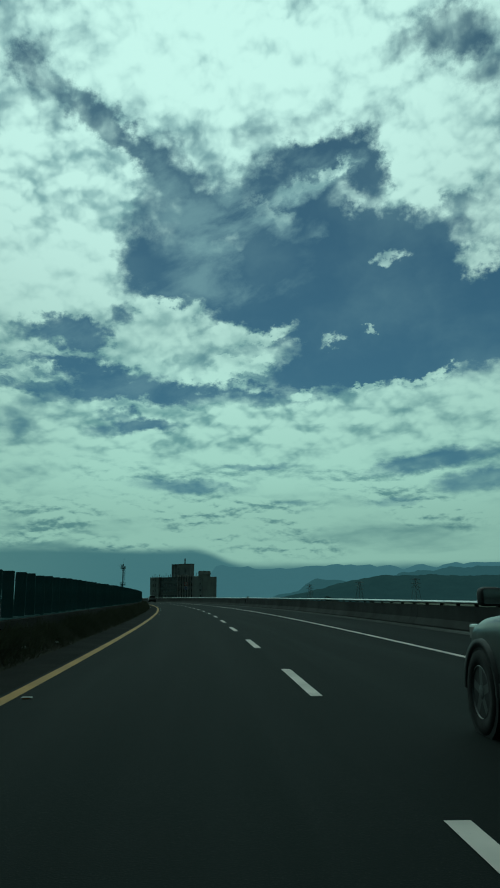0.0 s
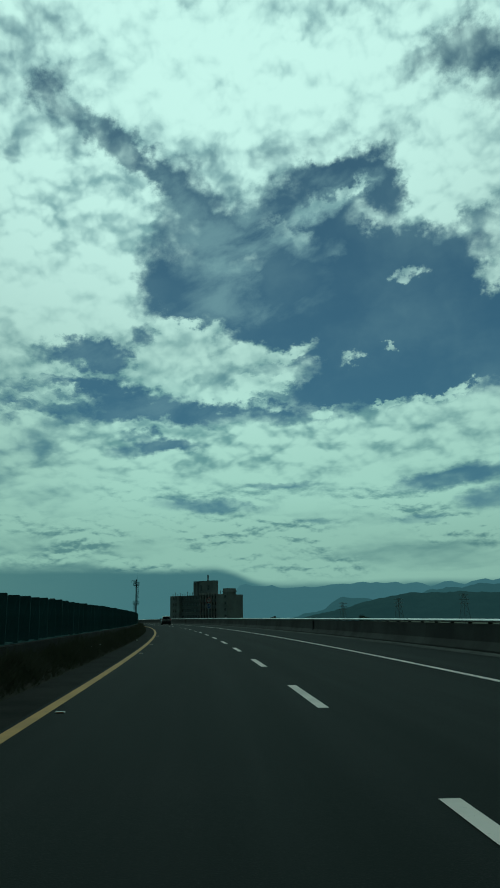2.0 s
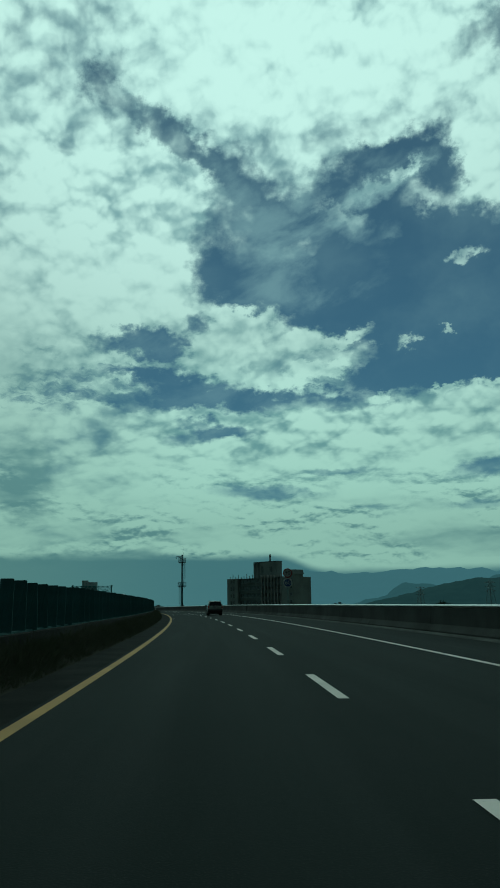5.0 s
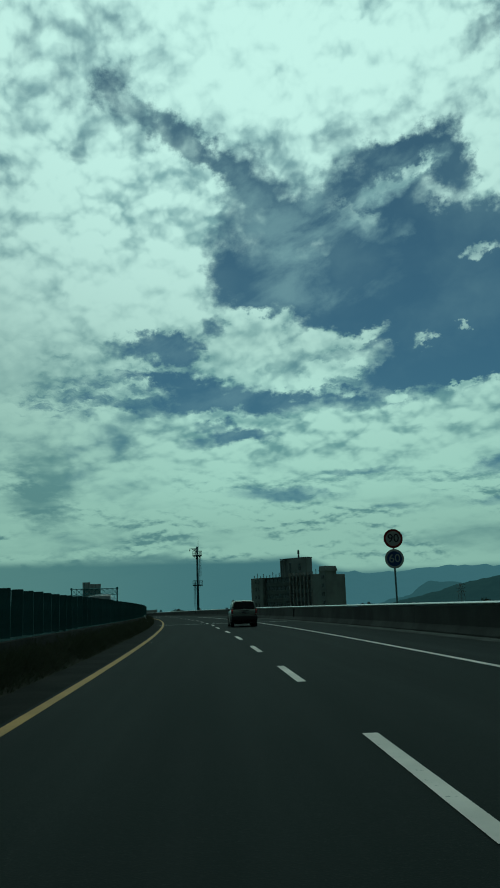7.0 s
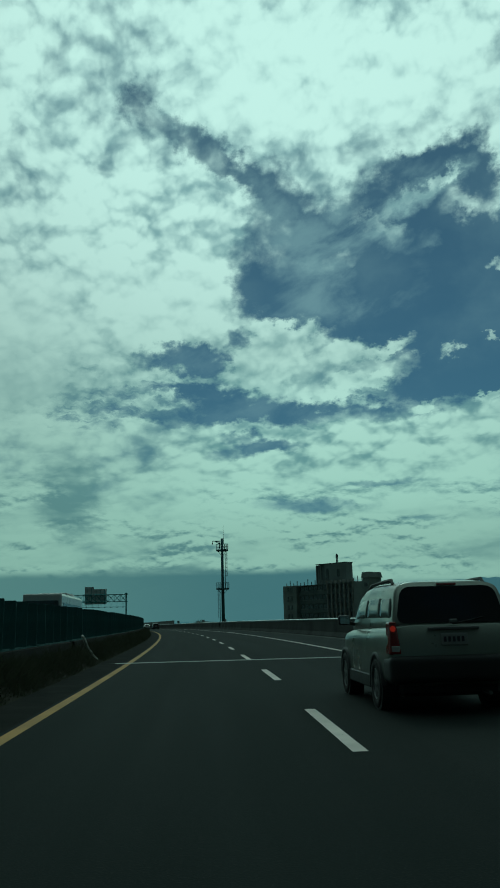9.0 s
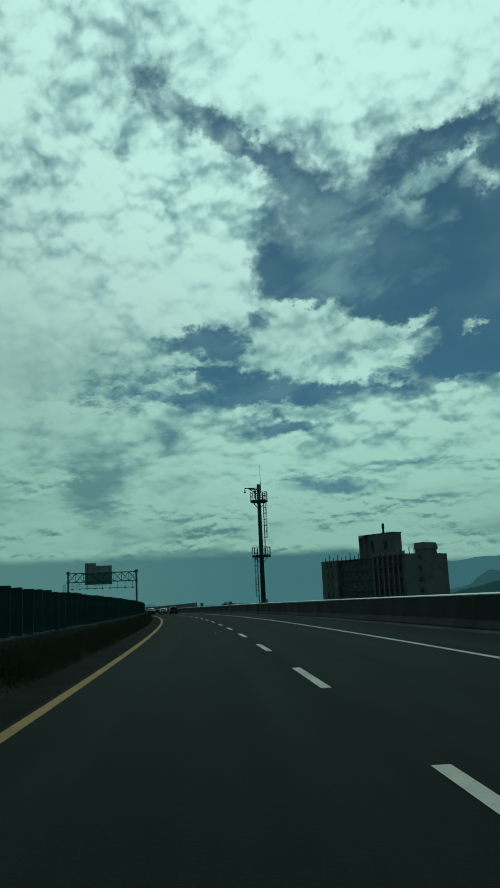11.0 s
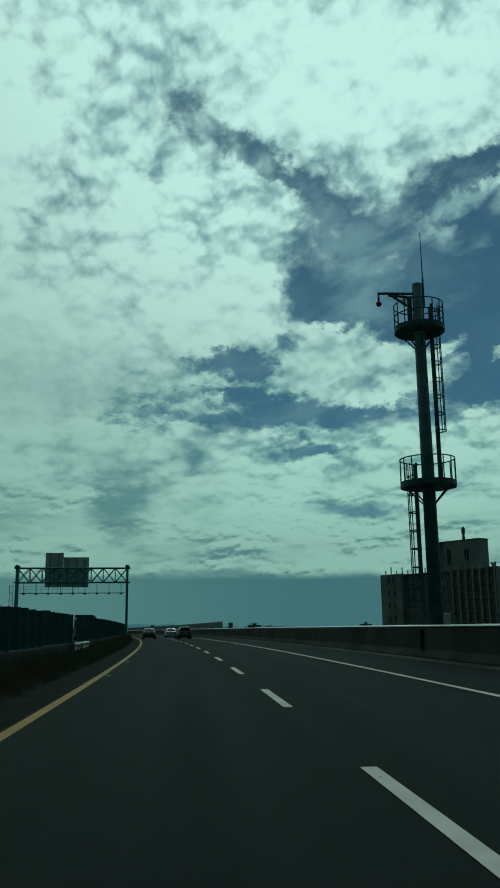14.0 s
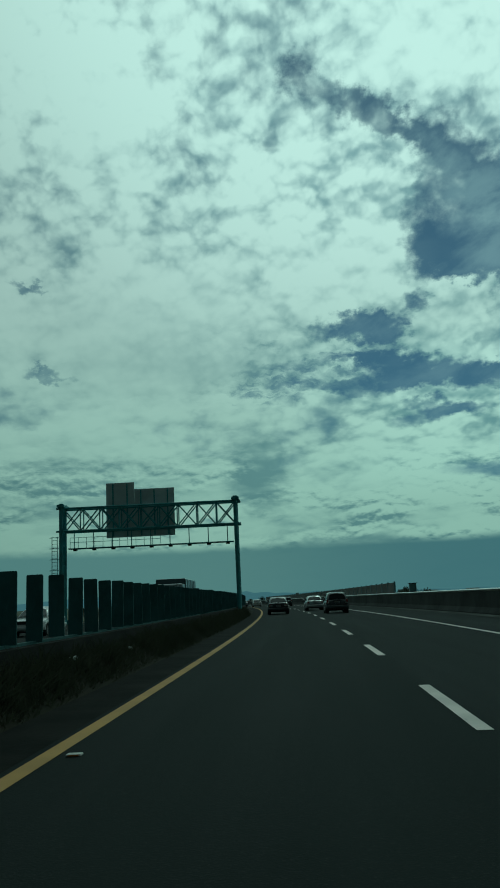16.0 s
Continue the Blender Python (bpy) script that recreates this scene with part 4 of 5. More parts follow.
def build_block():
    A, B = Vector((-43.2, 585.5, 0)), Vector((-3.2, 548.2, 0))
    along = (B - A).normalized()
    turn = math.atan2(along.y, along.x)
    length = (B - A).length
    ground = -5.0
    h = 17.5 - ground
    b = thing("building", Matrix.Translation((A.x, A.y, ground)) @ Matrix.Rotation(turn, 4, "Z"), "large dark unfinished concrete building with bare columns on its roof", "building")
    floors = 6
    fh = h / floors

    def block(name, x0, x1, y0, y1, z0, z1, mat, label=""):
        return part(name, bevelled(box(bmesh.new(), x0, x1, y0, y1, z0, z1), 0.12), mat, b, label)

    def opening(x0, x1, y, z0, z1):
        w = part("window", box(bmesh.new(), x0, x1, y - 0.10, y + 0.02, z0, z1), M_WINDOW, b)
        part("sill", box(bmesh.new(), x0 - 0.15, x1 + 0.15, y - 0.22, y - 0.10, z0 - 0.18, z0), M_BUILD, w)
        part("frame", box(bmesh.new(), (x0 + x1) / 2 - 0.05, (x0 + x1) / 2 + 0.05, y - 0.16, y - 0.10, z0, z1), M_BUILD, w)

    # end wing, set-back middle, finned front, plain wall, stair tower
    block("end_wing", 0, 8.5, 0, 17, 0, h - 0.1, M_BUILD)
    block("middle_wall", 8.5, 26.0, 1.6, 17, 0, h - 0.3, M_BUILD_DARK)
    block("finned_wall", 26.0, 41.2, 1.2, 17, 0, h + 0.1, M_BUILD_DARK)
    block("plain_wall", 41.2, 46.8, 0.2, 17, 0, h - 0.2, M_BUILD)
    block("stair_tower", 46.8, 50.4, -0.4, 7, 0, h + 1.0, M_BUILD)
    # the flared cap of the stair tower
    bm = bmesh.new()
    lo = [bm.verts.new(q) for q in ((46.5, -0.7, h + 1.0), (50.8, -0.7, h + 1.0), (50.8, 7.3, h + 1.0), (46.5, 7.3, h + 1.0))]
    hi = [bm.verts.new(q) for q in ((46.7, -0.3, h + 3.2), (50.4, -0.3, h + 3.2), (50.4, 6.8, h + 3.2), (46.7, 6.8, h + 3.2))]
    bm.faces.new(lo[::-1])
    bm.faces.new(hi)
    for i in range(4):
        j = (i + 1) % 4
        bm.faces.new((lo[i], lo[j], hi[j], hi[i]))
    part("tower_cap", bm, M_BUILD, b)
    for f in range(floors):
        z0, z1 = fh * f + 1.0, fh * f + fh - 0.9
        for x in (3.3, 5.4):
            opening(x - 0.45, x + 0.45, 0.0, z0, z1)
        for k in range(6):
            x = 9.6 + 2.75 * k
            opening(x, x + 1.9, 1.6, z0, z1)
        for k in range(6):
            x = 26.9 + 2.36 * k
            opening(x, x + 1.7, 1.2, z0, z1)
        opening(47.9, 49.3, -0.4, z0 + 0.3, z1)
        for x0, x1, y in ((8.5, 26.0, 1.6), (26.0, 41.2, 1.2)):
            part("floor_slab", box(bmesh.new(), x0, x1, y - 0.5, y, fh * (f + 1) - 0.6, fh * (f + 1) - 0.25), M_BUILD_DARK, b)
    # pale fins with raked tops
    for k in range(7):
        x = 26.4 + 2.36 * k
        bm = bmesh.new()
        side = ((0.45, 2.0), (0.45, h - 0.6), (-0.5, h + 1.0), (1.3, h + 1.0), (1.3, 2.0))
        p0 = [bm.verts.new((x - 0.2, y, z)) for y, z in side]
        p1 = [bm.verts.new((x + 0.2, y, z)) for y, z in side]
        bm.faces.new(p0)
        bm.faces.new(p1[::-1])
        for i in range(5):
            j = (i + 1) % 5
            bm.faces.new((p0[j], p0[i], p1[i], p1[j]))
        part("fin", bm, M_BUILD_PALE, b)
    # penthouse: closed box beside an open frame, whose inner shade is a dark block
    top = 25.9 - ground
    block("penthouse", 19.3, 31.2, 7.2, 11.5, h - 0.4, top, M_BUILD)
    block("frame_inner_shade", 13.8, 19.2, 7.6, 11.5, h - 0.4, top - 0.2, M_BUILD_DARK)
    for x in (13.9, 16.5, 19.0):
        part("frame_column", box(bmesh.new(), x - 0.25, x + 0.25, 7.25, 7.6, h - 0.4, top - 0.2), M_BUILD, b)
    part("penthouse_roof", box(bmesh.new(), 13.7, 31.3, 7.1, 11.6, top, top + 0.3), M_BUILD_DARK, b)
    opening(20.0, 21.2, 7.2, h + 2.2, top - 2.0)
    opening(26.2, 27.6, 7.2, h + 2.8, top - 2.6)
    rng = random.Random(8)
    for k in range(21):
        x = 0.4 + k * 2.2
        hh = rng.uniform(0.8, 2.3)
        bm = box(bmesh.new(), x - 0.12, x + 0.12, 2.0, 2.24, h - 0.5, h + hh)
        part("column_stub", bm, M_BUILD, b)
    # rooftop ornament: a slender post with an oval ring
    bm = bmesh.new()
    bar(bm, (24.8, 9, top + 0.3), (24.8, 9, top + 2.0), 0.50, 8, 0.34)
    tube(bm, [(24.8 + 0.36 * math.cos(math.tau * k / 14), 9, top + 2.9 + 1.05 * math.sin(math.tau * k / 14)) for k in range(15)], 0.27, 6)
    part("finial", bm, M_BUILD_DARK, b)


build_block()


# ---- speed signs behind the parapet ----
M_SIGN_WHITE = plain("sign_white", (0.60, 0.60, 0.58), 0.5)
M_SIGN_RED = plain("sign_red", (0.30, 0.02, 0.02), 0.5)


def build_signs():
    t = thing("speed_sign", road_pose(218.0, 10.4, 0.0, -3), "two round speed signs on a tall thin pole behind the parapet", "road sign")
    bm = bar(bmesh.new(), (0, 0.06, -1.9), (0, 0.06, 5.0), 0.05, 10)
    part("pole", bm, M_MAST, t)
    for z, words, face, rim, ink in ((4.62, "90", M_SIGN_WHITE, M_SIGN_RED, M_BAR), (3.56, "60", M_SIGN_BLUE, M_SIGN_WHITE, M_SIGN_WHITE)):
        m = Matrix.Translation((0, 0, z)) @ Matrix.Rotation(radians(90), 4, "Z")
        bm = bmesh.new()
        rings = lathe(bm, [(0.40, -0.012), (0.40, 0.012)], 40, m)
        bm.faces.new(rings[0])
        bm.faces.new(rings[-1])
        disc = part("disc", bm, face, t)
        bm = bmesh.new()
        lathe(bm, [(0.395, -0.016), (0.50, -0.016), (0.51, 0.0), (0.50, 0.016), (0.395, 0.016), (0.395, -0.016)], 40, m)
        part("rim", bm, rim, disc)
        curve = bpy.data.curves.new("figures", "FONT")
        curve.body, curve.size, curve.align_x, curve.align_y, curve.extrude = words, 0.62, "CENTER", "CENTER", 0.004
        tmp = bpy.data.objects.new("figures", curve)
        scene.collection.objects.link(tmp)
        me = bpy.data.meshes.new_from_object(tmp.evaluated_get(bpy.context.evaluated_depsgraph_get()))
        bpy.data.objects.remove(tmp)
        me.materials.clear()
        me.materials.append(ink)
        ob = new("figures", me)
        ob.parent = disc
        ob.matrix_basis = pose(0, -0.022, z, 90, 0, 0)
        bm = box(bmesh.new(), -0.3, 0.3, 0.014, 0.03, z - 0.03, z + 0.03)
        part("bracket", bm, M_STEEL, disc)


M_SIGN_BLUE = plain("sign_blue", (0.02, 0.07, 0.25), 0.5)
build_signs()


# ---- vehicles ----
def sgn_pow(v, e):
    return math.copysign(abs(v) ** e, v)


class Shell:
    """A lofted shell of rounded sections along y; each station: y, half width, z low, z high, lean."""

    def __init__(self, stations, e, taper=0.0):
        self.st, self.e, self.taper = stations, e, taper

    def at(self, y):
        ys = [q[0] for q in self.st]
        return [float(np.interp(y, ys, [q[i] for q in self.st])) for i in range(1, 5)]

    def side(self, y, z, out=0.0):
        """The point of the right flank at station y and height z."""
        hw, z0, z1, lean = self.at(y)
        zc, hz = (z0 + z1) / 2, (z1 - z0) / 2
        u = min(0.999, abs((z - zc) / hz))
        x = hw * (1 - u ** (1 / self.e)) ** self.e
        x *= 1 - self.taper * (z - z0) / (z1 - z0)
        return Vector((x + out, y + lean * (z - z0), z))

    def mesh(self, n=44, sub=4):
        bm = bmesh.new()
        st = []
        for a, b in zip(self.st[:-1], self.st[1:]):
            st += [tuple(a[i] + (b[i] - a[i]) * k / sub for i in range(5)) for k in range(sub)]
        st.append(self.st[-1])
        rings = []
        for y, hw, z0, z1, lean in st:
            zc, hz = (z0 + z1) / 2, (z1 - z0) / 2
            ring = []
            for k in range(n):
                u = math.tau * (k + 0.5) / n
                x, z = hw * sgn_pow(math.cos(u), self.e), zc + hz * sgn_pow(math.sin(u), self.e)
                x *= 1 - self.taper * (z - z0) / (z1 - z0)
                ring.append(bm.verts.new((x, y + lean * (z - z0), z)))
            rings.append(ring)
        for a, b in zip(rings[:-1], rings[1:]):
            for i in range(n):
                j = (i + 1) % n
                bm.faces.new((a[i], a[j], b[j], b[i]))
        bm.faces.new(rings[0][::-1])
        bm.faces.new(rings[-1])
        return bm


def patch(fn, out, nu=6, nv=4, thick=0.012):
    """A thin curved panel over fn(u, v, out)."""
    bm = bmesh.new()
    a = [[bm.verts.new(fn(i / nu, j / nv, out)) for i in range(nu + 1)] for j in range(nv + 1)]
    b = [[bm.verts.new(fn(i / nu, j / nv, out - thick)) for i in range(nu + 1)] for j in range(nv + 1)]
    for j in range(nv):
        for i in range(nu):
            bm.faces.new((a[j][i], a[j][i + 1], a[j + 1][i + 1], a[j + 1][i]))
            bm.faces.new((b[j][i], b[j + 1][i], b[j + 1][i + 1], b[j][i + 1]))
    edge = [(0, i) for i in range(nu)] + [(j, nu) for j in range(nv)] + [(nv, i) for i in range(nu, 0, -1)] + [(j, 0) for j in range(nv, 0, -1)]
    for k in range(len(edge)):
        (j0, i0), (j1, i1) = edge[k], edge[(k + 1) % len(edge)]
        bm.faces.new((a[j0][i0], b[j0][i0], b[j1][i1], a[j1][i1]))
    return bm


def rounded(corners, r=0.08, n=5, thick=0.015):
    """A flat panel with rounded corners, from four corners."""
    c = [Vector(q) for q in corners]
    nrm = (c[1] - c[0]).cross(c[3] - c[0]).normalized()
    ring = []
    for i in range(4):
        p, a, b = c[i], (c[i - 1] - c[i]).normalized(), (c[(i + 1) % 4] - c[i]).normalized()
        for k in range(n + 1):
            u = math.pi / 2 * k / n
            ring.append(p + a * r * (1 - math.sin(u)) + b * r * (1 - math.cos(u)))
    bm = bmesh.new()
    f = [bm.verts.new(q + nrm * thick / 2) for q in ring]
    g = [bm.verts.new(q - nrm * thick / 2) for q in ring]
    bm.faces.new(f)
    bm.faces.new(g[::-1])
    for i in range(len(ring)):
        j = (i + 1) % len(ring)
        bm.faces.new((f[j], f[i], g[i], g[j]))
    return bm


def wheel(parent, x, y, r, width):
    side = 1 if x > 0 else -1
    m = Matrix.Translation((x, y, r)) @ Matrix.Diagonal((side, 1, 1, 1))
    w = width / 2
    bm = bmesh.new()
    lathe(bm, [(r * 0.62, -w), (r * 0.9, -w), (r * 0.98, -w * 0.8), (r, -w * 0.5), (r, w * 0.5), (r * 0.98, w * 0.8), (r * 0.9, w), (r * 0.62, w * 0.92), (r * 0.62, -w)], 32, m)
    hub = thing_part("wheel", parent)
    part("tyre", bm, M_RUBBER, hub, "", True)
    bm = bmesh.new()
    lathe(bm, [(r * 0.63, w * 0.90), (r * 0.60, w * 0.95), (r * 0.56, w * 0.55), (r * 0.55, -w * 0.2)], 28, m)
    for k in range(5):
        u = math.tau * k / 5
        rot = m @ Matrix.Rotation(u, 4, "X")
        box(bm, w * 0.55, w * 0.82, -r * 0.10, r * 0.10, r * 0.10, r * 0.60, rot)
    rings = lathe(bm, [(r * 0.16, w * 0.5), (r * 0.16, w * 0.86), (r * 0.08, w * 0.92)], 16, m)
    bm.faces.new(rings[-1])
    part("rim", bm, M_RIM, hub)
    bm = bmesh.new()
    rings = lathe(bm, [(r * 0.54, -w * 0.15), (r * 0.54, 0.0)], 20, m)
    bm.faces.new(rings[-1])
    part("brake_disc", bm, M_BLACK, hub)


def thing_part(name, parent):
    ob = new(name)
    ob.empty_display_size = 0.1
    ob.parent = parent
    return ob


def build_vehicle(name, m, spec, colour, label, lit=False):
    """A road vehicle from its stations; y points ahead, the origin lies on the road."""
    v = thing(name, m, label, "car", "vehicles on the motorway")
    body_mat = CAR_PAINT[colour]
    low, cab = Shell(spec["low"], 0.29), Shell(spec["cab"], 0.31, spec["taper"])
    body = part("body", low.mesh(), body_mat, v, "", True)
    part("cabin", cab.mesh(), body_mat, v, "", True)
    L0, L1 = spec["low"][0][0], spec["low"][-1][0]
    hw = max(q[1] for q in spec["low"])
    belt, roof = spec["belt"], spec["roof"]
    # lower cladding and sills
    for sx in (-1, 1):
        bm = bevelled(box(bmesh.new(), sx * (hw - 0.10), sx * (hw + 0.012), spec["axles"][0] + spec["r"] + 0.08, spec["axles"][1] - spec["r"] - 0.08, spec["clear"], spec["clear"] + 0.20), 0.02)
        part("sill", bm, M_BLACK if spec["clad"] else body_mat, v)
        for y in spec["axles"]:
            bm = bmesh.new()
            r = spec["r"]
            rings = []
            for k in range(15):
                u = math.pi * k / 14
                rings.append([bm.verts.new((sx * x, y + q * math.cos(u), r + q * math.sin(u))) for q, x in ((r + 0.02, hw - 0.28), (r + 0.02, hw + 0.018), (r + 0.09, hw + 0.022), (r + 0.10, hw - 0.05))])
            for a, b in zip(rings[:-1], rings[1:]):
                for i in range(3):
                    bm.faces.new((a[i], a[i + 1], b[i + 1], b[i]))
            part("wheel_arch", bm, M_BLACK if spec["clad"] else body_mat, v, "", True)
            bm = bmesh.new()
            q = Matrix.Translation((sx * (hw - 0.14), y, r))
            rr = lathe(bm, [(r + 0.05, -0.10), (r + 0.05, 0.145 * 1.0)], 24, q @ Matrix.Diagonal((sx, 1, 1, 1)))
            bm.faces.new(rr[0])
            bm.faces.new(rr[-1])
            part("wheel_well", bm, M_BLACK, v)
            wheel(v, sx * (hw - 0.085), y, r, 0.22)
        # side windows
        for y0, y1, zb, zt in spec["side_windows"]:
            def glass(u, w, out, y0=y0, y1=y1, zb=zb, zt=zt, sx=sx):
                p = cab.side(y0 + (y1 - y0) * u, zb + (zt - zb) * w, out)
                return Vector((sx * p.x, p.y, p.z))
            def seal(u, w, out, glass=glass):
                return glass(-0.05 + 1.10 * u, -0.06 + 1.12 * w, out)
            part("window_seal", patch(seal, 0.007), M_BLACK, v, "", True)
            part("side_window", patch(glass, 0.013), M_SIDE_GLASS if spec.get("sky_toned_glass") else M_WINDOW, v, "", True)
        # door handles, seams, mirror
        for y in spec["handles"]:
            x = low.side(y, belt - 0.13).x
            bm = bevelled(box(bmesh.new(), sx * (x - 0.03), sx * (x + 0.025), y - 0.09, y + 0.09, belt - 0.15, belt - 0.115), 0.01)
            part("door_handle", bm, body_mat, v)
        for y in spec["seams"]:
            bm = bmesh.new()
            pts = [low.side(y, z, 0.008) for z in np.linspace(spec["clear"] + 0.2, belt - 0.03, 6)]
            tube(bm, [Vector((sx * p.x, p.y, p.z)) for p in pts], 0.006, 5)
            part("door_seam", bm, M_BLACK, v)
        x = hw + 0.02
        y = spec["mirror"]
        bm = bevelled(box(bmesh.new(), sx * (x - 0.02), sx * (x + 0.19), y - 0.07, y + 0.08, belt + 0.02, belt + 0.19), 0.068, 4)
        mir = part("mirror", bm, M_BLACK if spec["clad"] else body_mat, v, "", True)
        bm = bar(bmesh.new(), (sx * (x - 0.14), y + 0.05, belt + 0.02), (sx * (x + 0.03), y + 0.02, belt + 0.08), 0.03, 8)
        part("mirror_arm", bm, M_BLACK, mir)
        bm = rounded([(sx * (x + 0.005), y - 0.074, belt + 0.04), (sx * (x + 0.165), y - 0.074, belt + 0.04), (sx * (x + 0.165), y - 0.074, belt + 0.17), (sx * (x + 0.005), y - 0.074, belt + 0.17)], 0.02, 3, 0.006)
        part("mirror_glass", bm, M_MIRROR, mir)
        # tail lamps wrap round the corner
        x0, x1, z0, z1 = spec["tail"]
        yr = L0 - 0.012
        bm = box(bmesh.new(), sx * x0, sx * x1, yr, yr + 0.22, z0, z1)
        for q in bm.verts:
            if abs(q.co.x) < (x0 + x1) / 2 and q.co.z > (z0 + z1) / 2:
                q.co.x += sx * 0.35 * (x1 - x0)
            elif q.co.z > (z0 + z1) / 2:
                q.co.x -= sx * 0.10 * (x1 - x0)
        bevelled(bm, 0.03, 3)
        lamp = part("tail_lamp", bm, M_LENS_RED, v, "red tail lamp")
        zc = z0 + (z1 - z0) * 0.78
        bm = bmesh.new()
        bmesh.ops.create_uvsphere(bm, u_segments=16, v_segments=8, radius=0.045, matrix=Matrix.Translation((sx * ((x0 + x1) / 2 + 0.02), yr + 0.01, zc)) @ Matrix.Diagonal((1, 0.4, 1.15, 1)))
        part("brake_light", bm, M_BRAKE if lit else M_LENS_RED, lamp)
        bm = bevelled(box(bmesh.new(), sx * (x0 + 0.02), sx * (x1 - 0.03), yr - 0.005, yr + 0.03, z0 + 0.03, z0 + 0.12), 0.012)
        part("reversing_light", bm, M_LENS_CLEAR, lamp)
        # head lamps
        bm = bevelled(box(bmesh.new(), sx * (hw - 0.44), sx * (hw - 0.16), L1 - 0.34, L1 - 0.07, belt - 0.32, belt - 0.17), 0.03, 2)
        part("head_lamp", bm, M_LENS_CLEAR, v, "clear head lamp")
        if spec["rails"]:
            bm = bmesh.new()
            y0, y1 = spec["rails"]
            xr = hw * (1 - spec["taper"]) * 0.86
            tube(bm, [(sx * xr, y0, roof - 0.06), (sx * xr, y0 + 0.10, roof + 0.015), (sx * xr, y0 + 0.5, roof + 0.015), (sx * xr, y1 - 0.3, roof + 0.0), (sx * xr, y1, roof - 0.06)], 0.026, 8)
            part("roof_rail", bm, M_BLACK, v)
    # glass fore and aft
    y, hwc, z0, z1, lean = spec["cab"][0]
    zb, zt = spec["rear_glass"]
    wb, wt_ = spec["rear_glass_w"]
    yy = lambda z: y + lean * (z - z0) - 0.012
    part("rear_window", rounded([(-wb, yy(zb), zb), (wb, yy(zb), zb), (wt_, yy(zt), zt), (-wt_, yy(zt), zt)], 0.13, 6, 0.02), M_WINDOW, v, "dark tinted rear window")
    bm = bmesh.new()
    bar(bm, (0.0, yy(zb) - 0.03, zb - 0.02), (0.46, yy(zb + 0.06) - 0.03, zb + 0.07), 0.010, 6)
    part("rear_wiper", bm, M_BLACK, v)
    y, hwc, z0, z1, lean = spec["cab"][-1]
    yf = lambda z: y + lean * (z - z0) + 0.012
    part("windscreen", rounded([(wb + 0.04, yf(zb), zb), (-wb - 0.04, yf(zb), zb), (-wt_, yf(roof - 0.12), roof - 0.12), (wt_, yf(roof - 0.12), roof - 0.12)], 0.10, 5, 0.02), M_WINDOW, v)
    # bumpers, plate, high brake light
    bz0, bz1 = spec["bumper"]
    bm = bevelled(box(bmesh.new(), -hw - 0.005, hw + 0.005, L0 - 0.09, L0 + 0.40, bz0, bz1), 0.10, 4)
    part("rear_bumper", bm, M_BLACK if spec["clad"] else body_mat, v, "", True)
    nose = Shell([(L1 - 0.62, hw - 0.03, bz0, bz1, 0.0), (L1 - 0.30, hw - 0.10, bz0, bz1, 0.0), (L1 - 0.06, hw - 0.26, bz0 + 0.02, bz1 - 0.02, 0.0), (L1 + 0.05, hw - 0.46, bz0 + 0.05, bz1 - 0.05, 0.0)], 0.4)
    part("front_bumper", nose.mesh(20, 2), M_BLACK if spec["clad"] else body_mat, v, "", True)
    bm = box(bmesh.new(), -0.45, 0.45, L1 - 0.05, L1 + 0.01, belt - 0.32, belt - 0.16)
    part("grille", bm, M_BLACK, v)
    pz = spec["plate"]
    bm = bevelled(box(bmesh.new(), -0.19, 0.19, L0 - 0.03, L0 - 0.012, pz - 0.08, pz + 0.08), 0.008)
    pl = part("number_plate", bm, M_PLATE_WHITE, v)
    for k in range(5):
        x = -0.13 + 0.062 * k
        part("bar", box(bmesh.new(), x - 0.018, x + 0.018, L0 - 0.035, L0 - 0.03, pz - 0.035, pz + 0.035), M_BAR, pl)
    bm = bevelled(box(bmesh.new(), -0.36, 0.36, L0 - 0.035, L0, pz + 0.12, pz + 0.17), 0.012)
    part("plate_garnish", bm, M_RIM if spec["clad"] else body_mat, v)
    bm = bevelled(box(bmesh.new(), -0.06, 0.06, L0 - 0.04, L0 - 0.02, pz + 0.21, pz + 0.27), 0.012)
    part("badge", bm, M_RIM, v)
    y, hwc, z0, z1, lean = spec["cab"][0]
    zz = roof - 0.075
    bm = bevelled(box(bmesh.new(), -0.14, 0.14, y + lean * (zz - z0) - 0.03, y + lean * (zz - z0) + 0.02, zz - 0.015, zz + 0.02), 0.008)
    part("high_brake_light", bm, M_LENS_RED, v)
    bm = bar(bmesh.new(), (0.45, L0 + 0.35, 0.27), (0.45, L0 - 0.02, 0.25), 0.026, 10)
    part("exhaust", bm, M_STEEL, v)
    bm = bevelled(box(bmesh.new(), -hw + 0.2, hw - 0.2, L0 + 0.3, L1 - 0.3, 0.2, 0.45), 0.05)
    part("underbody", bm, M_BLACK, v)
    return v


def car_paint(name, colour, metal=0.5, rough=0.32):
    return surface(name, colour, rough, metal, 1.2, 0.10, 220.0, 0.0, coat=0.6)


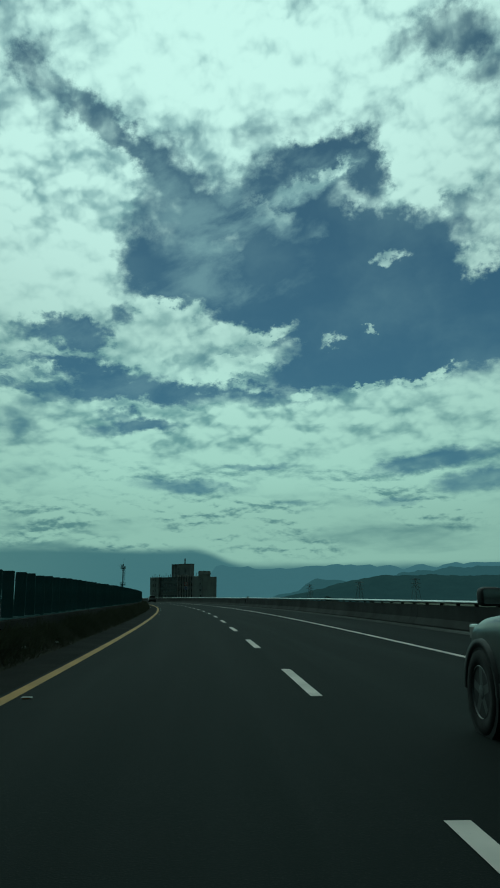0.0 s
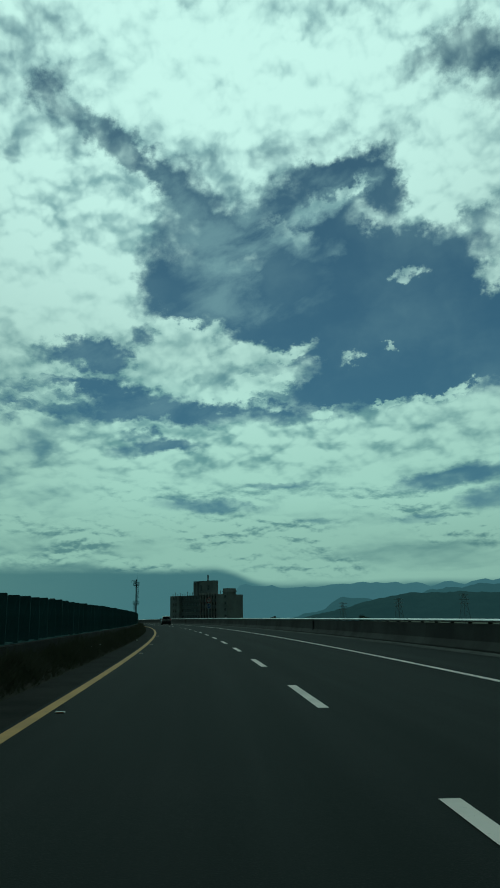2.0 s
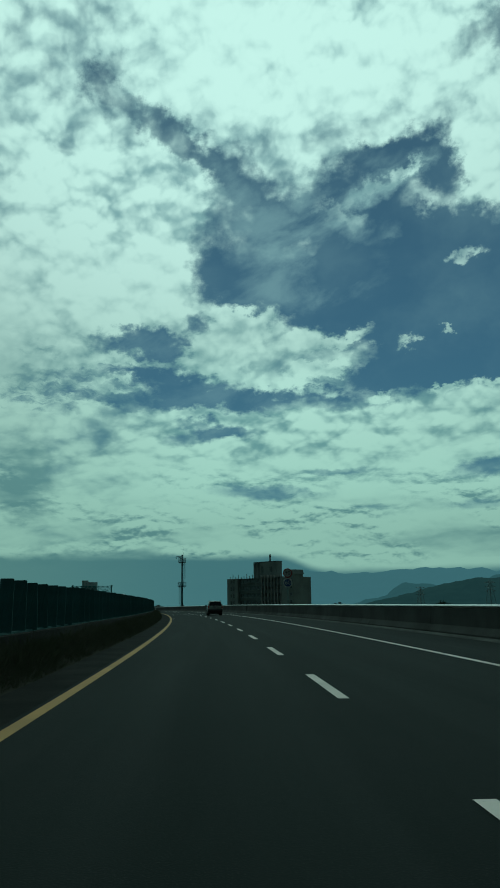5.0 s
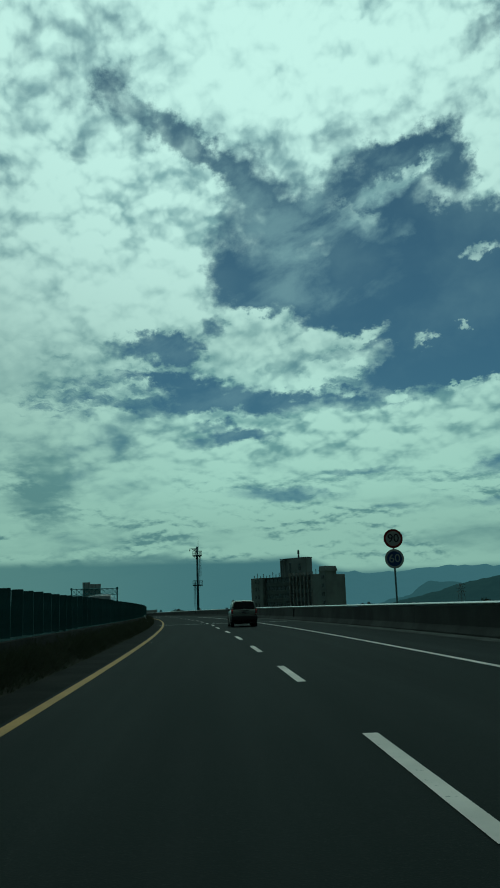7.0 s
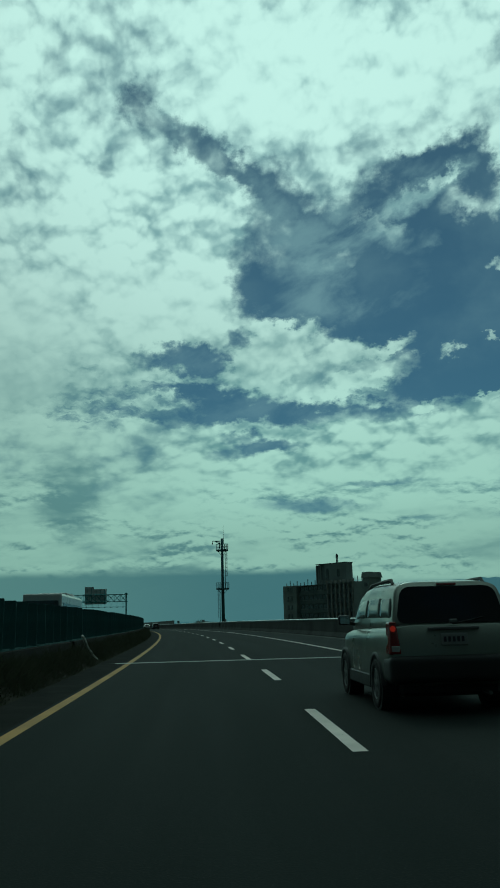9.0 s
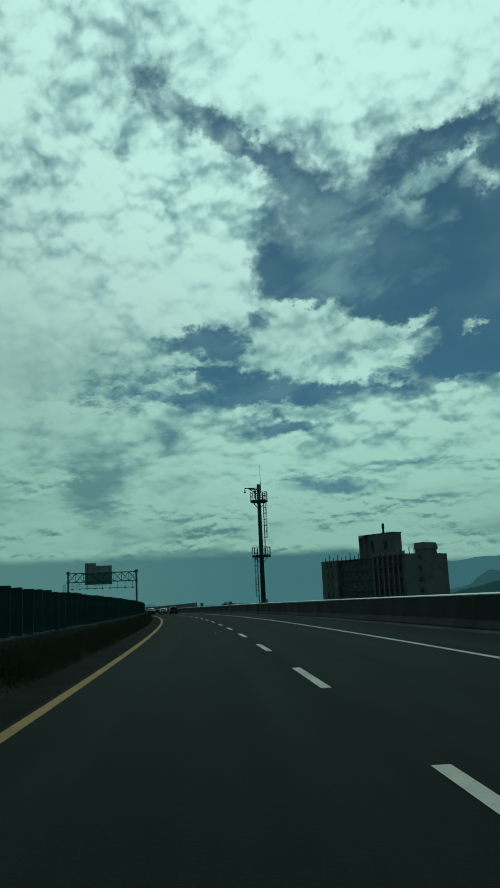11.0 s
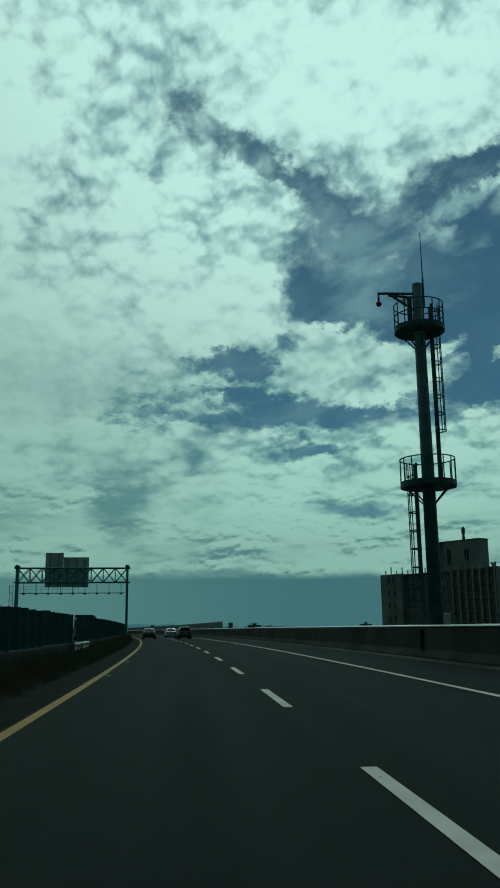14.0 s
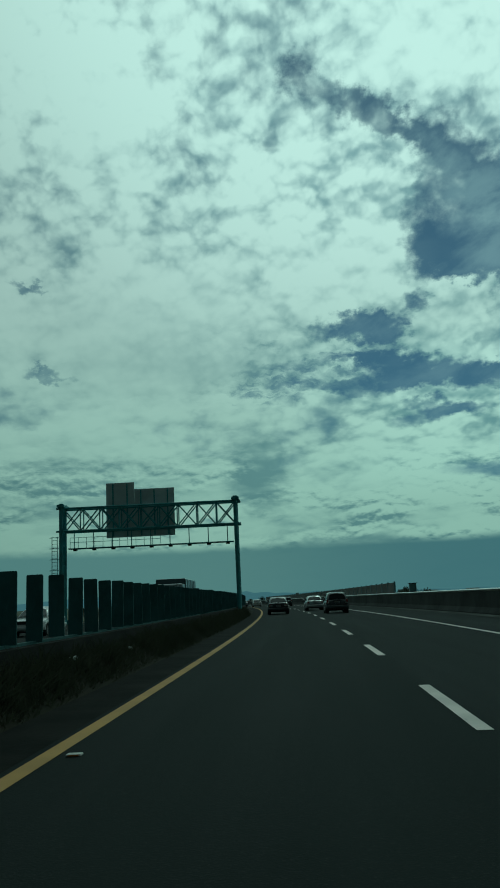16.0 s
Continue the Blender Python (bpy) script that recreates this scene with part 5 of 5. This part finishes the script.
CAR_PAINT = {
    "champagne": car_paint("champagne_silver_paint", (0.22, 0.245, 0.21)),
    "dark": car_paint("dark_blue_paint", (0.018, 0.022, 0.028), 0.3),
    "charcoal": car_paint("charcoal_paint", (0.045, 0.048, 0.05), 0.4),
    "silver": car_paint("silver_paint", (0.45, 0.46, 0.46)),
    "white": car_paint("white_paint", (0.65, 0.66, 0.65), 0.0),
    "olive": car_paint("grey_green_paint", (0.095, 0.11, 0.10), 0.3, 0.42),
}
M_MIRROR = plain("mirror_glass", (0.45, 0.45, 0.45), 0.05, 1.0)
# opaque green glass, with the sky behind the cabin put into its pale colour
M_SIDE_GLASS = plain("green_glass_sky_tone", (0.16, 0.20, 0.18), 0.06, 0.0)
M_BRAKE = bpy.data.materials.new("lit_brake_lamp")
M_BRAKE.use_nodes = True
_b = M_BRAKE.node_tree.nodes["Principled BSDF"]
_b.inputs["Base Color"].default_value = (0.4, 0.01, 0.01, 1)
_b.inputs["Emission Color"].default_value = (1.0, 0.05, 0.03, 1)
_b.inputs["Emission Strength"].default_value = 0.12

SUV = dict(
    low=[(-2.18, 0.85, 0.44, 1.16, 0.0), (-2.10, 0.90, 0.36, 1.19, 0.0), (-1.5, 0.91, 0.30, 1.18, 0.0), (0.3, 0.91, 0.30, 1.15, 0.0), (0.95, 0.90, 0.30, 1.12, 0.0), (1.45, 0.88, 0.32, 1.08, 0.0), (1.90, 0.80, 0.38, 1.00, 0.0), (2.10, 0.66, 0.42, 0.92, 0.0), (2.20, 0.46, 0.48, 0.84, 0.0)],
    cab=[(-2.16, 0.84, 1.02, 1.75, 0.26), (-1.7, 0.86, 1.02, 1.79, 0.18), (-0.4, 0.87, 1.02, 1.80, 0.0), (0.35, 0.87, 1.02, 1.77, -0.45), (0.95, 0.86, 1.02, 1.70, -0.95)],
    taper=0.15, belt=1.15, roof=1.79, r=0.35, axles=(-1.28, 1.30), clear=0.26, clad=True, sky_toned_glass=True,
    side_windows=[(-1.98, -1.36, 1.19, 1.64), (-1.30, -0.44, 1.18, 1.67), (-0.36, 0.66, 1.18, 1.66)], handles=(-0.75, 0.15), seams=(), mirror=0.66,
    tail=(0.73, 0.905, 0.78, 1.22), rails=(-1.62, 0.10), rear_glass=(1.19, 1.69), rear_glass_w=(0.77, 0.66), bumper=(0.40, 0.76), plate=0.97)
OFFROAD = dict(SUV, r=0.40, belt=1.18, axles=(-1.30, 1.32), clear=0.34,
               low=[(q[0], q[1], q[2] + 0.04, q[3] + 0.03, 0.0) for q in SUV["low"]], rails=None)
SEDAN = dict(
    low=[(-2.28, 0.76, 0.40, 0.92, 0.0), (-2.15, 0.84, 0.30, 0.98, 0.0), (-1.4, 0.87, 0.24, 0.97, 0.0), (0.6, 0.87, 0.22, 0.94, 0.0), (1.6, 0.85, 0.24, 0.84, 0.0), (2.15, 0.78, 0.30, 0.70, 0.0), (2.28, 0.66, 0.36, 0.62, 0.0)],
    cab=[(-1.75, 0.78, 0.82, 1.36, 1.15), (-1.1, 0.81, 0.82, 1.42, 0.5), (-0.3, 0.82, 0.82, 1.44, 0.0), (0.4, 0.82, 0.82, 1.40, -0.9), (1.15, 0.80, 0.82, 1.32, -1.6)],
    taper=0.22, belt=0.93, roof=1.43, r=0.31, axles=(-1.32, 1.33), clear=0.20, clad=False,
    side_windows=[(-1.35, -0.45, 0.97, 1.30), (-0.36, 0.60, 0.97, 1.30)], handles=(-0.72, 0.2), seams=(-1.0, -0.4, 0.8), mirror=0.75,
    tail=(0.46, 0.78, 0.66, 0.86), rails=None, rear_glass=(0.98, 1.30), rear_glass_w=(0.66, 0.54), bumper=(0.26, 0.56), plate=0.72)
HATCH = dict(
    low=[(-1.95, 0.78, 0.40, 0.98, 0.0), (-1.85, 0.84, 0.30, 1.02, 0.0), (-1.2, 0.86, 0.24, 1.01, 0.0), (0.6, 0.86, 0.22, 0.98, 0.0), (1.4, 0.84, 0.24, 0.90, 0.0), (1.85, 0.78, 0.30, 0.76, 0.0), (1.98, 0.66, 0.36, 0.66, 0.0)],
    cab=[(-1.90, 0.79, 0.88, 1.52, 0.45), (-1.2, 0.81, 0.88, 1.58, 0.2), (-0.2, 0.82, 0.88, 1.59, 0.0), (0.4, 0.82, 0.88, 1.54, -0.8), (1.0, 0.80, 0.88, 1.44, -1.4)],
    taper=0.20, belt=0.98, roof=1.58, r=0.32, axles=(-1.18, 1.25), clear=0.20, clad=False,
    side_windows=[(-1.45, -0.45, 1.02, 1.42), (-0.36, 0.55, 1.02, 1.42)], handles=(-0.72, 0.2), seams=(-1.0, -0.4, 0.8), mirror=0.7,
    tail=(0.60, 0.82, 0.72, 1.06), rails=None, rear_glass=(1.04, 1.44), rear_glass_w=(0.64, 0.54), bumper=(0.28, 0.60), plate=0.82)

build_vehicle("suv", road_pose(234.8, 3.46), SUV, "champagne", "champagne silver sport utility car with black cladding, brake lights lit", True)
build_vehicle("off_road_car", road_pose(15.32, 3.74), OFFROAD, "olive", "grey-green sport utility car with bulging black wheel arches")
build_vehicle("sedan", road_pose(453.0, -0.85), SEDAN, "dark", "dark blue saloon car in the fast lane")
build_vehicle("sedan", road_pose(467.0, 3.0), SEDAN, "silver", "silver saloon car in the slow lane")
build_vehicle("hatchback", road_pose(447.5, 3.6), HATCH, "charcoal", "charcoal grey hatchback in the slow lane")
build_vehicle("sedan", road_pose(549.0, -0.9), SEDAN, "white", "white saloon car far ahead in the fast lane")
build_vehicle("sedan", road_pose(596.0, -1.0), SEDAN, "silver", "silver saloon car far ahead in the fast lane")
build_vehicle("hatchback", road_pose(528.0, 3.4), HATCH, "dark", "dark hatchback far ahead in the slow lane")


def build_coach(m):
    v = thing("coach", m, "white coach with dark windows on the opposite carriageway", "bus")
    white = CAR_PAINT["white"]
    bm = bevelled(box(bmesh.new(), -1.24, 1.24, -6.0, 6.0, 0.35, 3.30), 0.16, 3)
    part("body", bm, white, v, "", False)
    bm = bevelled(box(bmesh.new(), -0.95, 0.95, -3.5, 1.0, 3.28, 3.52), 0.08, 2)
    part("roof_unit", bm, M_SIGN_BACK, v)
    for sx in (-1, 1):
        for k in range(7):
            y = -5.2 + k * 1.5
            c = [(sx * 1.247, y, 1.55), (sx * 1.247, y + 1.4, 1.55), (sx * 1.247, y + 1.4, 2.70), (sx * 1.247, y, 2.70)]
            part("window", rounded(c if sx > 0 else c[::-1], 0.06, 3, 0.02), M_WINDOW, v)
        for y in (-3.6, 3.7):
            wheel(v, sx * 1.12, y, 0.48, 0.28)
    for y, sy in ((-6.006, -1), (6.006, 1)):
        c = [(-1.05, y, 1.35), (1.05, y, 1.35), (1.05, y, 2.85), (-1.05, y, 2.85)]
        part("windscreen", rounded(c if sy < 0 else c[::-1], 0.12, 4, 0.02), M_WINDOW, v)
        for sx in (-1, 1):
            part("lamp", bevelled(box(bmesh.new(), sx * 0.75, sx * 1.1, y - 0.02, y + 0.02, 0.75, 0.95), 0.008), M_LENS_CLEAR if sy > 0 else M_LENS_RED, v)


def build_lorry(m):
    v = thing("lorry", m, "dark box lorry on the opposite carriageway", "lorry")
    bm = bevelled(box(bmesh.new(), -1.22, 1.22, -5.6, 3.6, 1.0, 3.30), 0.05, 2)
    part("cargo_box", bm, CAR_PAINT["charcoal"], v)
    bm = bevelled(box(bmesh.new(), -1.2, 1.2, 3.8, 5.7, 0.5, 2.85), 0.15, 3)
    part("cab", bm, CAR_PAINT["silver"], v)
    part("windscreen", rounded([(1.0, 5.71, 1.6), (-1.0, 5.71, 1.6), (-1.0, 5.71, 2.55), (1.0, 5.71, 2.55)], 0.1, 4, 0.02), M_WINDOW, v)
    part("chassis", box(bmesh.new(), -0.5, 0.5, -5.5, 5.0, 0.6, 0.98), M_BLACK, v)
    for sx in (-1, 1):
        for y in (-4.2, -3.0, 4.6):
            wheel(v, sx * 1.05, y, 0.47, 0.30)
        bm = bmesh.new()
        for k in range(7):
            y = -5.4 + k * 1.45
            box(bm, sx * 1.22, sx * 1.25, y, y + 0.06, 1.05, 3.2)
        part("box_ribs", bm, M_STEEL, v)


build_coach(road_pose(282.0, -9.6, 0, 180))
build_lorry(road_pose(453.5, -9.6, 0, 180))
build_vehicle("sedan", road_pose(424.5, -13.3, 0, 180), SEDAN, "white", "white saloon car on the opposite carriageway")
build_vehicle("sedan", road_pose(409.0, -13.2, 0, 180), SEDAN, "silver", "silver saloon car on the opposite carriageway")


# ---- small things along the road ----
def build_small():
    # the steel beam that closes the opening in the median
    g = thing("guard_rail", Matrix(), "short galvanised steel guard rail at the opening in the median", "guard rail")
    bm = sweep([(-3.90, 0.50), (-3.84, 0.54), (-3.84, 0.58), (-3.90, 0.63), (-3.90, 0.67), (-3.84, 0.72), (-3.84, 0.76), (-3.90, 0.80), (-3.915, 0.80), (-3.865, 0.74), (-3.915, 0.65), (-3.865, 0.56), (-3.915, 0.50)], 367.3, 372.9, 0.7)
    part("beam", bm, M_STEEL, g)
    for s in (367.8, 370.1, 372.4):
        bm = box(bmesh.new(), -0.06, 0.06, -0.05, 0.05, -0.1, 0.72, road_pose(s, -3.99, 0.08))
        part("post", bm, M_STEEL, g)
    # bent pipe at the joint
    pts = [road_at(250.9, -3.50, 0.08), road_at(250.6, -3.64, 0.28), road_at(250.35, -3.80, 0.58), road_at(250.25, -3.88, 0.84), road_at(250.3, -3.96, 0.92)]
    ob = part("drain_pipe", tube(bmesh.new(), pts, 0.045, 10), M_COPING, None, "", True)
    tagged(ob, "pale bent plastic pipe beside the expansion joint", "pipe")
    for s in (19.8, 69.8, 89.2, 99.9, 120.2, 209.6, 359.7, 369.7, 379.3, 389.2):
        st = thing("road_stud", road_pose(s, -2.05, 0.0), "small raised reflector beside the yellow line", "road stud", "road studs")
        part("base", bevelled(box(bmesh.new(), -0.07, 0.07, -0.05, 0.05, 0.0, 0.022), 0.008), M_COPING, st)
        part("lens", box(bmesh.new(), -0.05, 0.05, -0.056, -0.048, 0.006, 0.018), M_ORANGE, st)
    rng = random.Random(21)
    for s, a in ((108.2, -3.10), (87.7, -3.75), (90.5, -3.72), (195.3, -3.85), (325.3, -3.7), (395.8, -3.9), (400.1, -3.8), (306.1, 0.72), (27.0, -3.6), (30.5, -3.5)):
        bm = bmesh.new()
        n = 7
        top = [bm.verts.new((0.10 * math.cos(math.tau * k / n) * rng.uniform(0.5, 1.3), 0.09 * math.sin(math.tau * k / n) * rng.uniform(0.5, 1.3), rng.uniform(0.02, 0.09))) for k in range(n)]
        low = [bm.verts.new((v.co.x * 1.1, v.co.y * 1.1, 0.0)) for v in top]
        bm.faces.new(top)
        bm.faces.new(low[::-1])
        for k in range(n):
            j = (k + 1) % n
            bm.faces.new((top[j], top[k], low[k], low[j]))
        z = float(np.interp(-a, VERGE_A, VERGE_Z)) if a < -3.26 else 0.0
        ob = part("litter", bm, M_COPING)
        ob.matrix_basis = road_pose(s, a, z, rng.uniform(0, 180)) @ Matrix.Scale(0.2 if a > 0 else 0.8, 4)
        tagged(ob, "crumpled pale scrap of litter on the verge", "litter", "litter")


build_small()


# ---- far side of the fields ----
def build_pylon():
    bm = bmesh.new()
    h, w = 20.5, 3.0
    def leg(f):
        return w * (1 - f) + 0.5 * f
    for sx in (-1, 1):
        for sy in (-1, 1):
            bar(bm, (sx * w, sy * w, 0), (sx * 0.5, sy * 0.5, h), 0.15, 5, 0.08)
    for k in range(7):
        f0, f1 = k / 7, (k + 1) / 7
        a, b = leg(f0), leg(f1)
        for q in (-1, 1):
            bar(bm, (-a, q * a, h * f0), (b, q * b, h * f1), 0.055, 4)
            bar(bm, (a, q * a, h * f0), (-b, q * b, h * f1), 0.055, 4)
            bar(bm, (q * a, -a, h * f0), (q * b, b, h * f1), 0.055, 4)
    for z in (h * 0.72, h * 0.84, h * 0.96):
        bar(bm, (-4.2, 0, z), (4.2, 0, z), 0.10, 5)
        bar(bm, (-4.2, 0, z), (0, 0, z + 1.2), 0.08, 4)
        bar(bm, (4.2, 0, z), (0, 0, z + 1.2), 0.08, 4)
    return bm


M_PYLON = surface("pylon_steel", (0.25, 0.27, 0.27), 0.6, 0.3, 0.5, 0.2, 4.0, 0.0)
first = None
for az, d in ((9.9, 640), (6.6, 760), (13.6, 560)):
    m = Matrix.Translation((d * math.sin(radians(az)), d * math.cos(radians(az)), -5.0)) @ Matrix.Rotation(radians(30), 4, "Z")
    if first is None:
        first = part("pylon", build_pylon(), M_PYLON)
        first.matrix_basis = m
        tagged(first, "grey lattice power pylon standing in the fields", "pylon", "power pylons")
    else:
        copy_thing(first, m)


def build_tree(seed):
    rng = random.Random(seed)
    t = thing("tree", Matrix(), "dark broadleaf tree far off in the fields", "tree", "far trees")
    bm = bmesh.new()
    bar(bm, (0, 0, 0), (0.1, 0.05, 2.6), 0.22, 7, 0.14)
    for k in range(7):
        u = rng.uniform(0, math.tau)
        z = rng.uniform(1.8, 2.6)
        bar(bm, (0.05, 0, z), (1.5 * math.cos(u), 1.5 * math.sin(u), z + rng.uniform(1.2, 2.6)), 0.09, 5, 0.03)
    part("trunk", bm, M_BARK, t)
    bm = bmesh.new()
    lobes = [(rng.uniform(-1.9, 1.9), rng.uniform(-1.9, 1.9), rng.uniform(3.0, 5.2), rng.uniform(0.9, 1.5)) for _ in range(9)]
    for _ in range(520):
        x, y, z, r = lobes[rng.randrange(9)]
        d = Vector((rng.gauss(0, 1), rng.gauss(0, 1), rng.gauss(0, 0.8))).normalized() * r * rng.random() ** 0.4
        c = Vector((x, y, z)) + d
        a = Vector((rng.gauss(0, 1), rng.gauss(0, 1), rng.gauss(0, 1))).normalized() * rng.uniform(0.14, 0.3)
        b = a.orthogonal().normalized() * rng.uniform(0.10, 0.2)
        bm.faces.new([bm.verts.new(c + q) for q in (a, b, -a, -b)])
    part("crown", bm, M_LEAF, t)
    return t


def build_house(w, d, h, label, pitched):
    t = thing("house", Matrix(), label, "house", "far houses")
    part("wall", box(bmesh.new(), -w / 2, w / 2, -d / 2, d / 2, 0, h), M_BUILD_PALE, t)
    bm = bmesh.new()
    if pitched:
        vs = [bm.verts.new(q) for q in ((-w / 2 - 0.4, -d / 2 - 0.4, h + 0.003), (w / 2 + 0.4, -d / 2 - 0.4, h + 0.003), (w / 2 + 0.4, d / 2 + 0.4, h + 0.003), (-w / 2 - 0.4, d / 2 + 0.4, h + 0.003), (-w / 2 - 0.4, 0, h + 1.8), (w / 2 + 0.4, 0, h + 1.8))]
        for f in ((0, 1, 5, 4), (2, 3, 4, 5), (0, 4, 3), (1, 2, 5), (3, 2, 1, 0)):
            bm.faces.new([vs[i] for i in f])
    else:
        box(bm, -w / 2 - 0.3, w / 2 + 0.3, -d / 2 - 0.3, d / 2 + 0.3, h + 0.003, h + 0.5)
        box(bm, -1.2, 1.6, -1.5, 1.5, h + 0.5, h + 2.6)
    part("roof", bm, M_BUILD_DARK, t)
    floors = max(1, int(h // 3))
    for f in range(floors):
        for k in range(int(w // 3)):
            x = -w / 2 + 1.5 + 3 * k
            part("window", box(bmesh.new(), x - 0.6, x + 0.6, -d / 2 - 0.05, -d / 2 + 0.05, 3 * f + 0.9, 3 * f + 2.2), M_WINDOW, t)
    return t


def scatter():
    rng = random.Random(77)
    trees = [build_tree(k) for k in range(3)]
    spots = []
    for k in range(46):
        az, d = rng.uniform(-34, 14), rng.uniform(620, 1150)
        spots.append((az, d))
    for k, (az, d) in enumerate(spots):
        m = Matrix.Translation((-20 + d * math.sin(radians(az)), 120 + d * math.cos(radians(az)), -5.0)) @ Matrix.Rotation(rng.uniform(0, 6), 4, "Z") @ Matrix.Diagonal((rng.uniform(0.9, 1.7),) * 3 + (1,))
        if k < 3:
            trees[k].matrix_basis = m
        else:
            q = copy_thing(trees[k % 3], m)
            q.matrix_basis = m
    houses = [build_house(9, 8, 6.2, "small pale far house with a dark pitched roof", True), build_house(12, 9, 9.4, "far flat-roofed pale house with a roof room", False)]
    for k in range(16):
        az, d = rng.uniform(-33, 4), rng.uniform(850, 1400)
        m = Matrix.Translation((-20 + d * math.sin(radians(az)), 120 + d * math.cos(radians(az)), -5.0)) @ Matrix.Rotation(rng.uniform(-0.6, 0.6), 4, "Z")
        if k < 2:
            houses[k].matrix_basis = m
        else:
            copy_thing(houses[k % 2], m)


scatter()
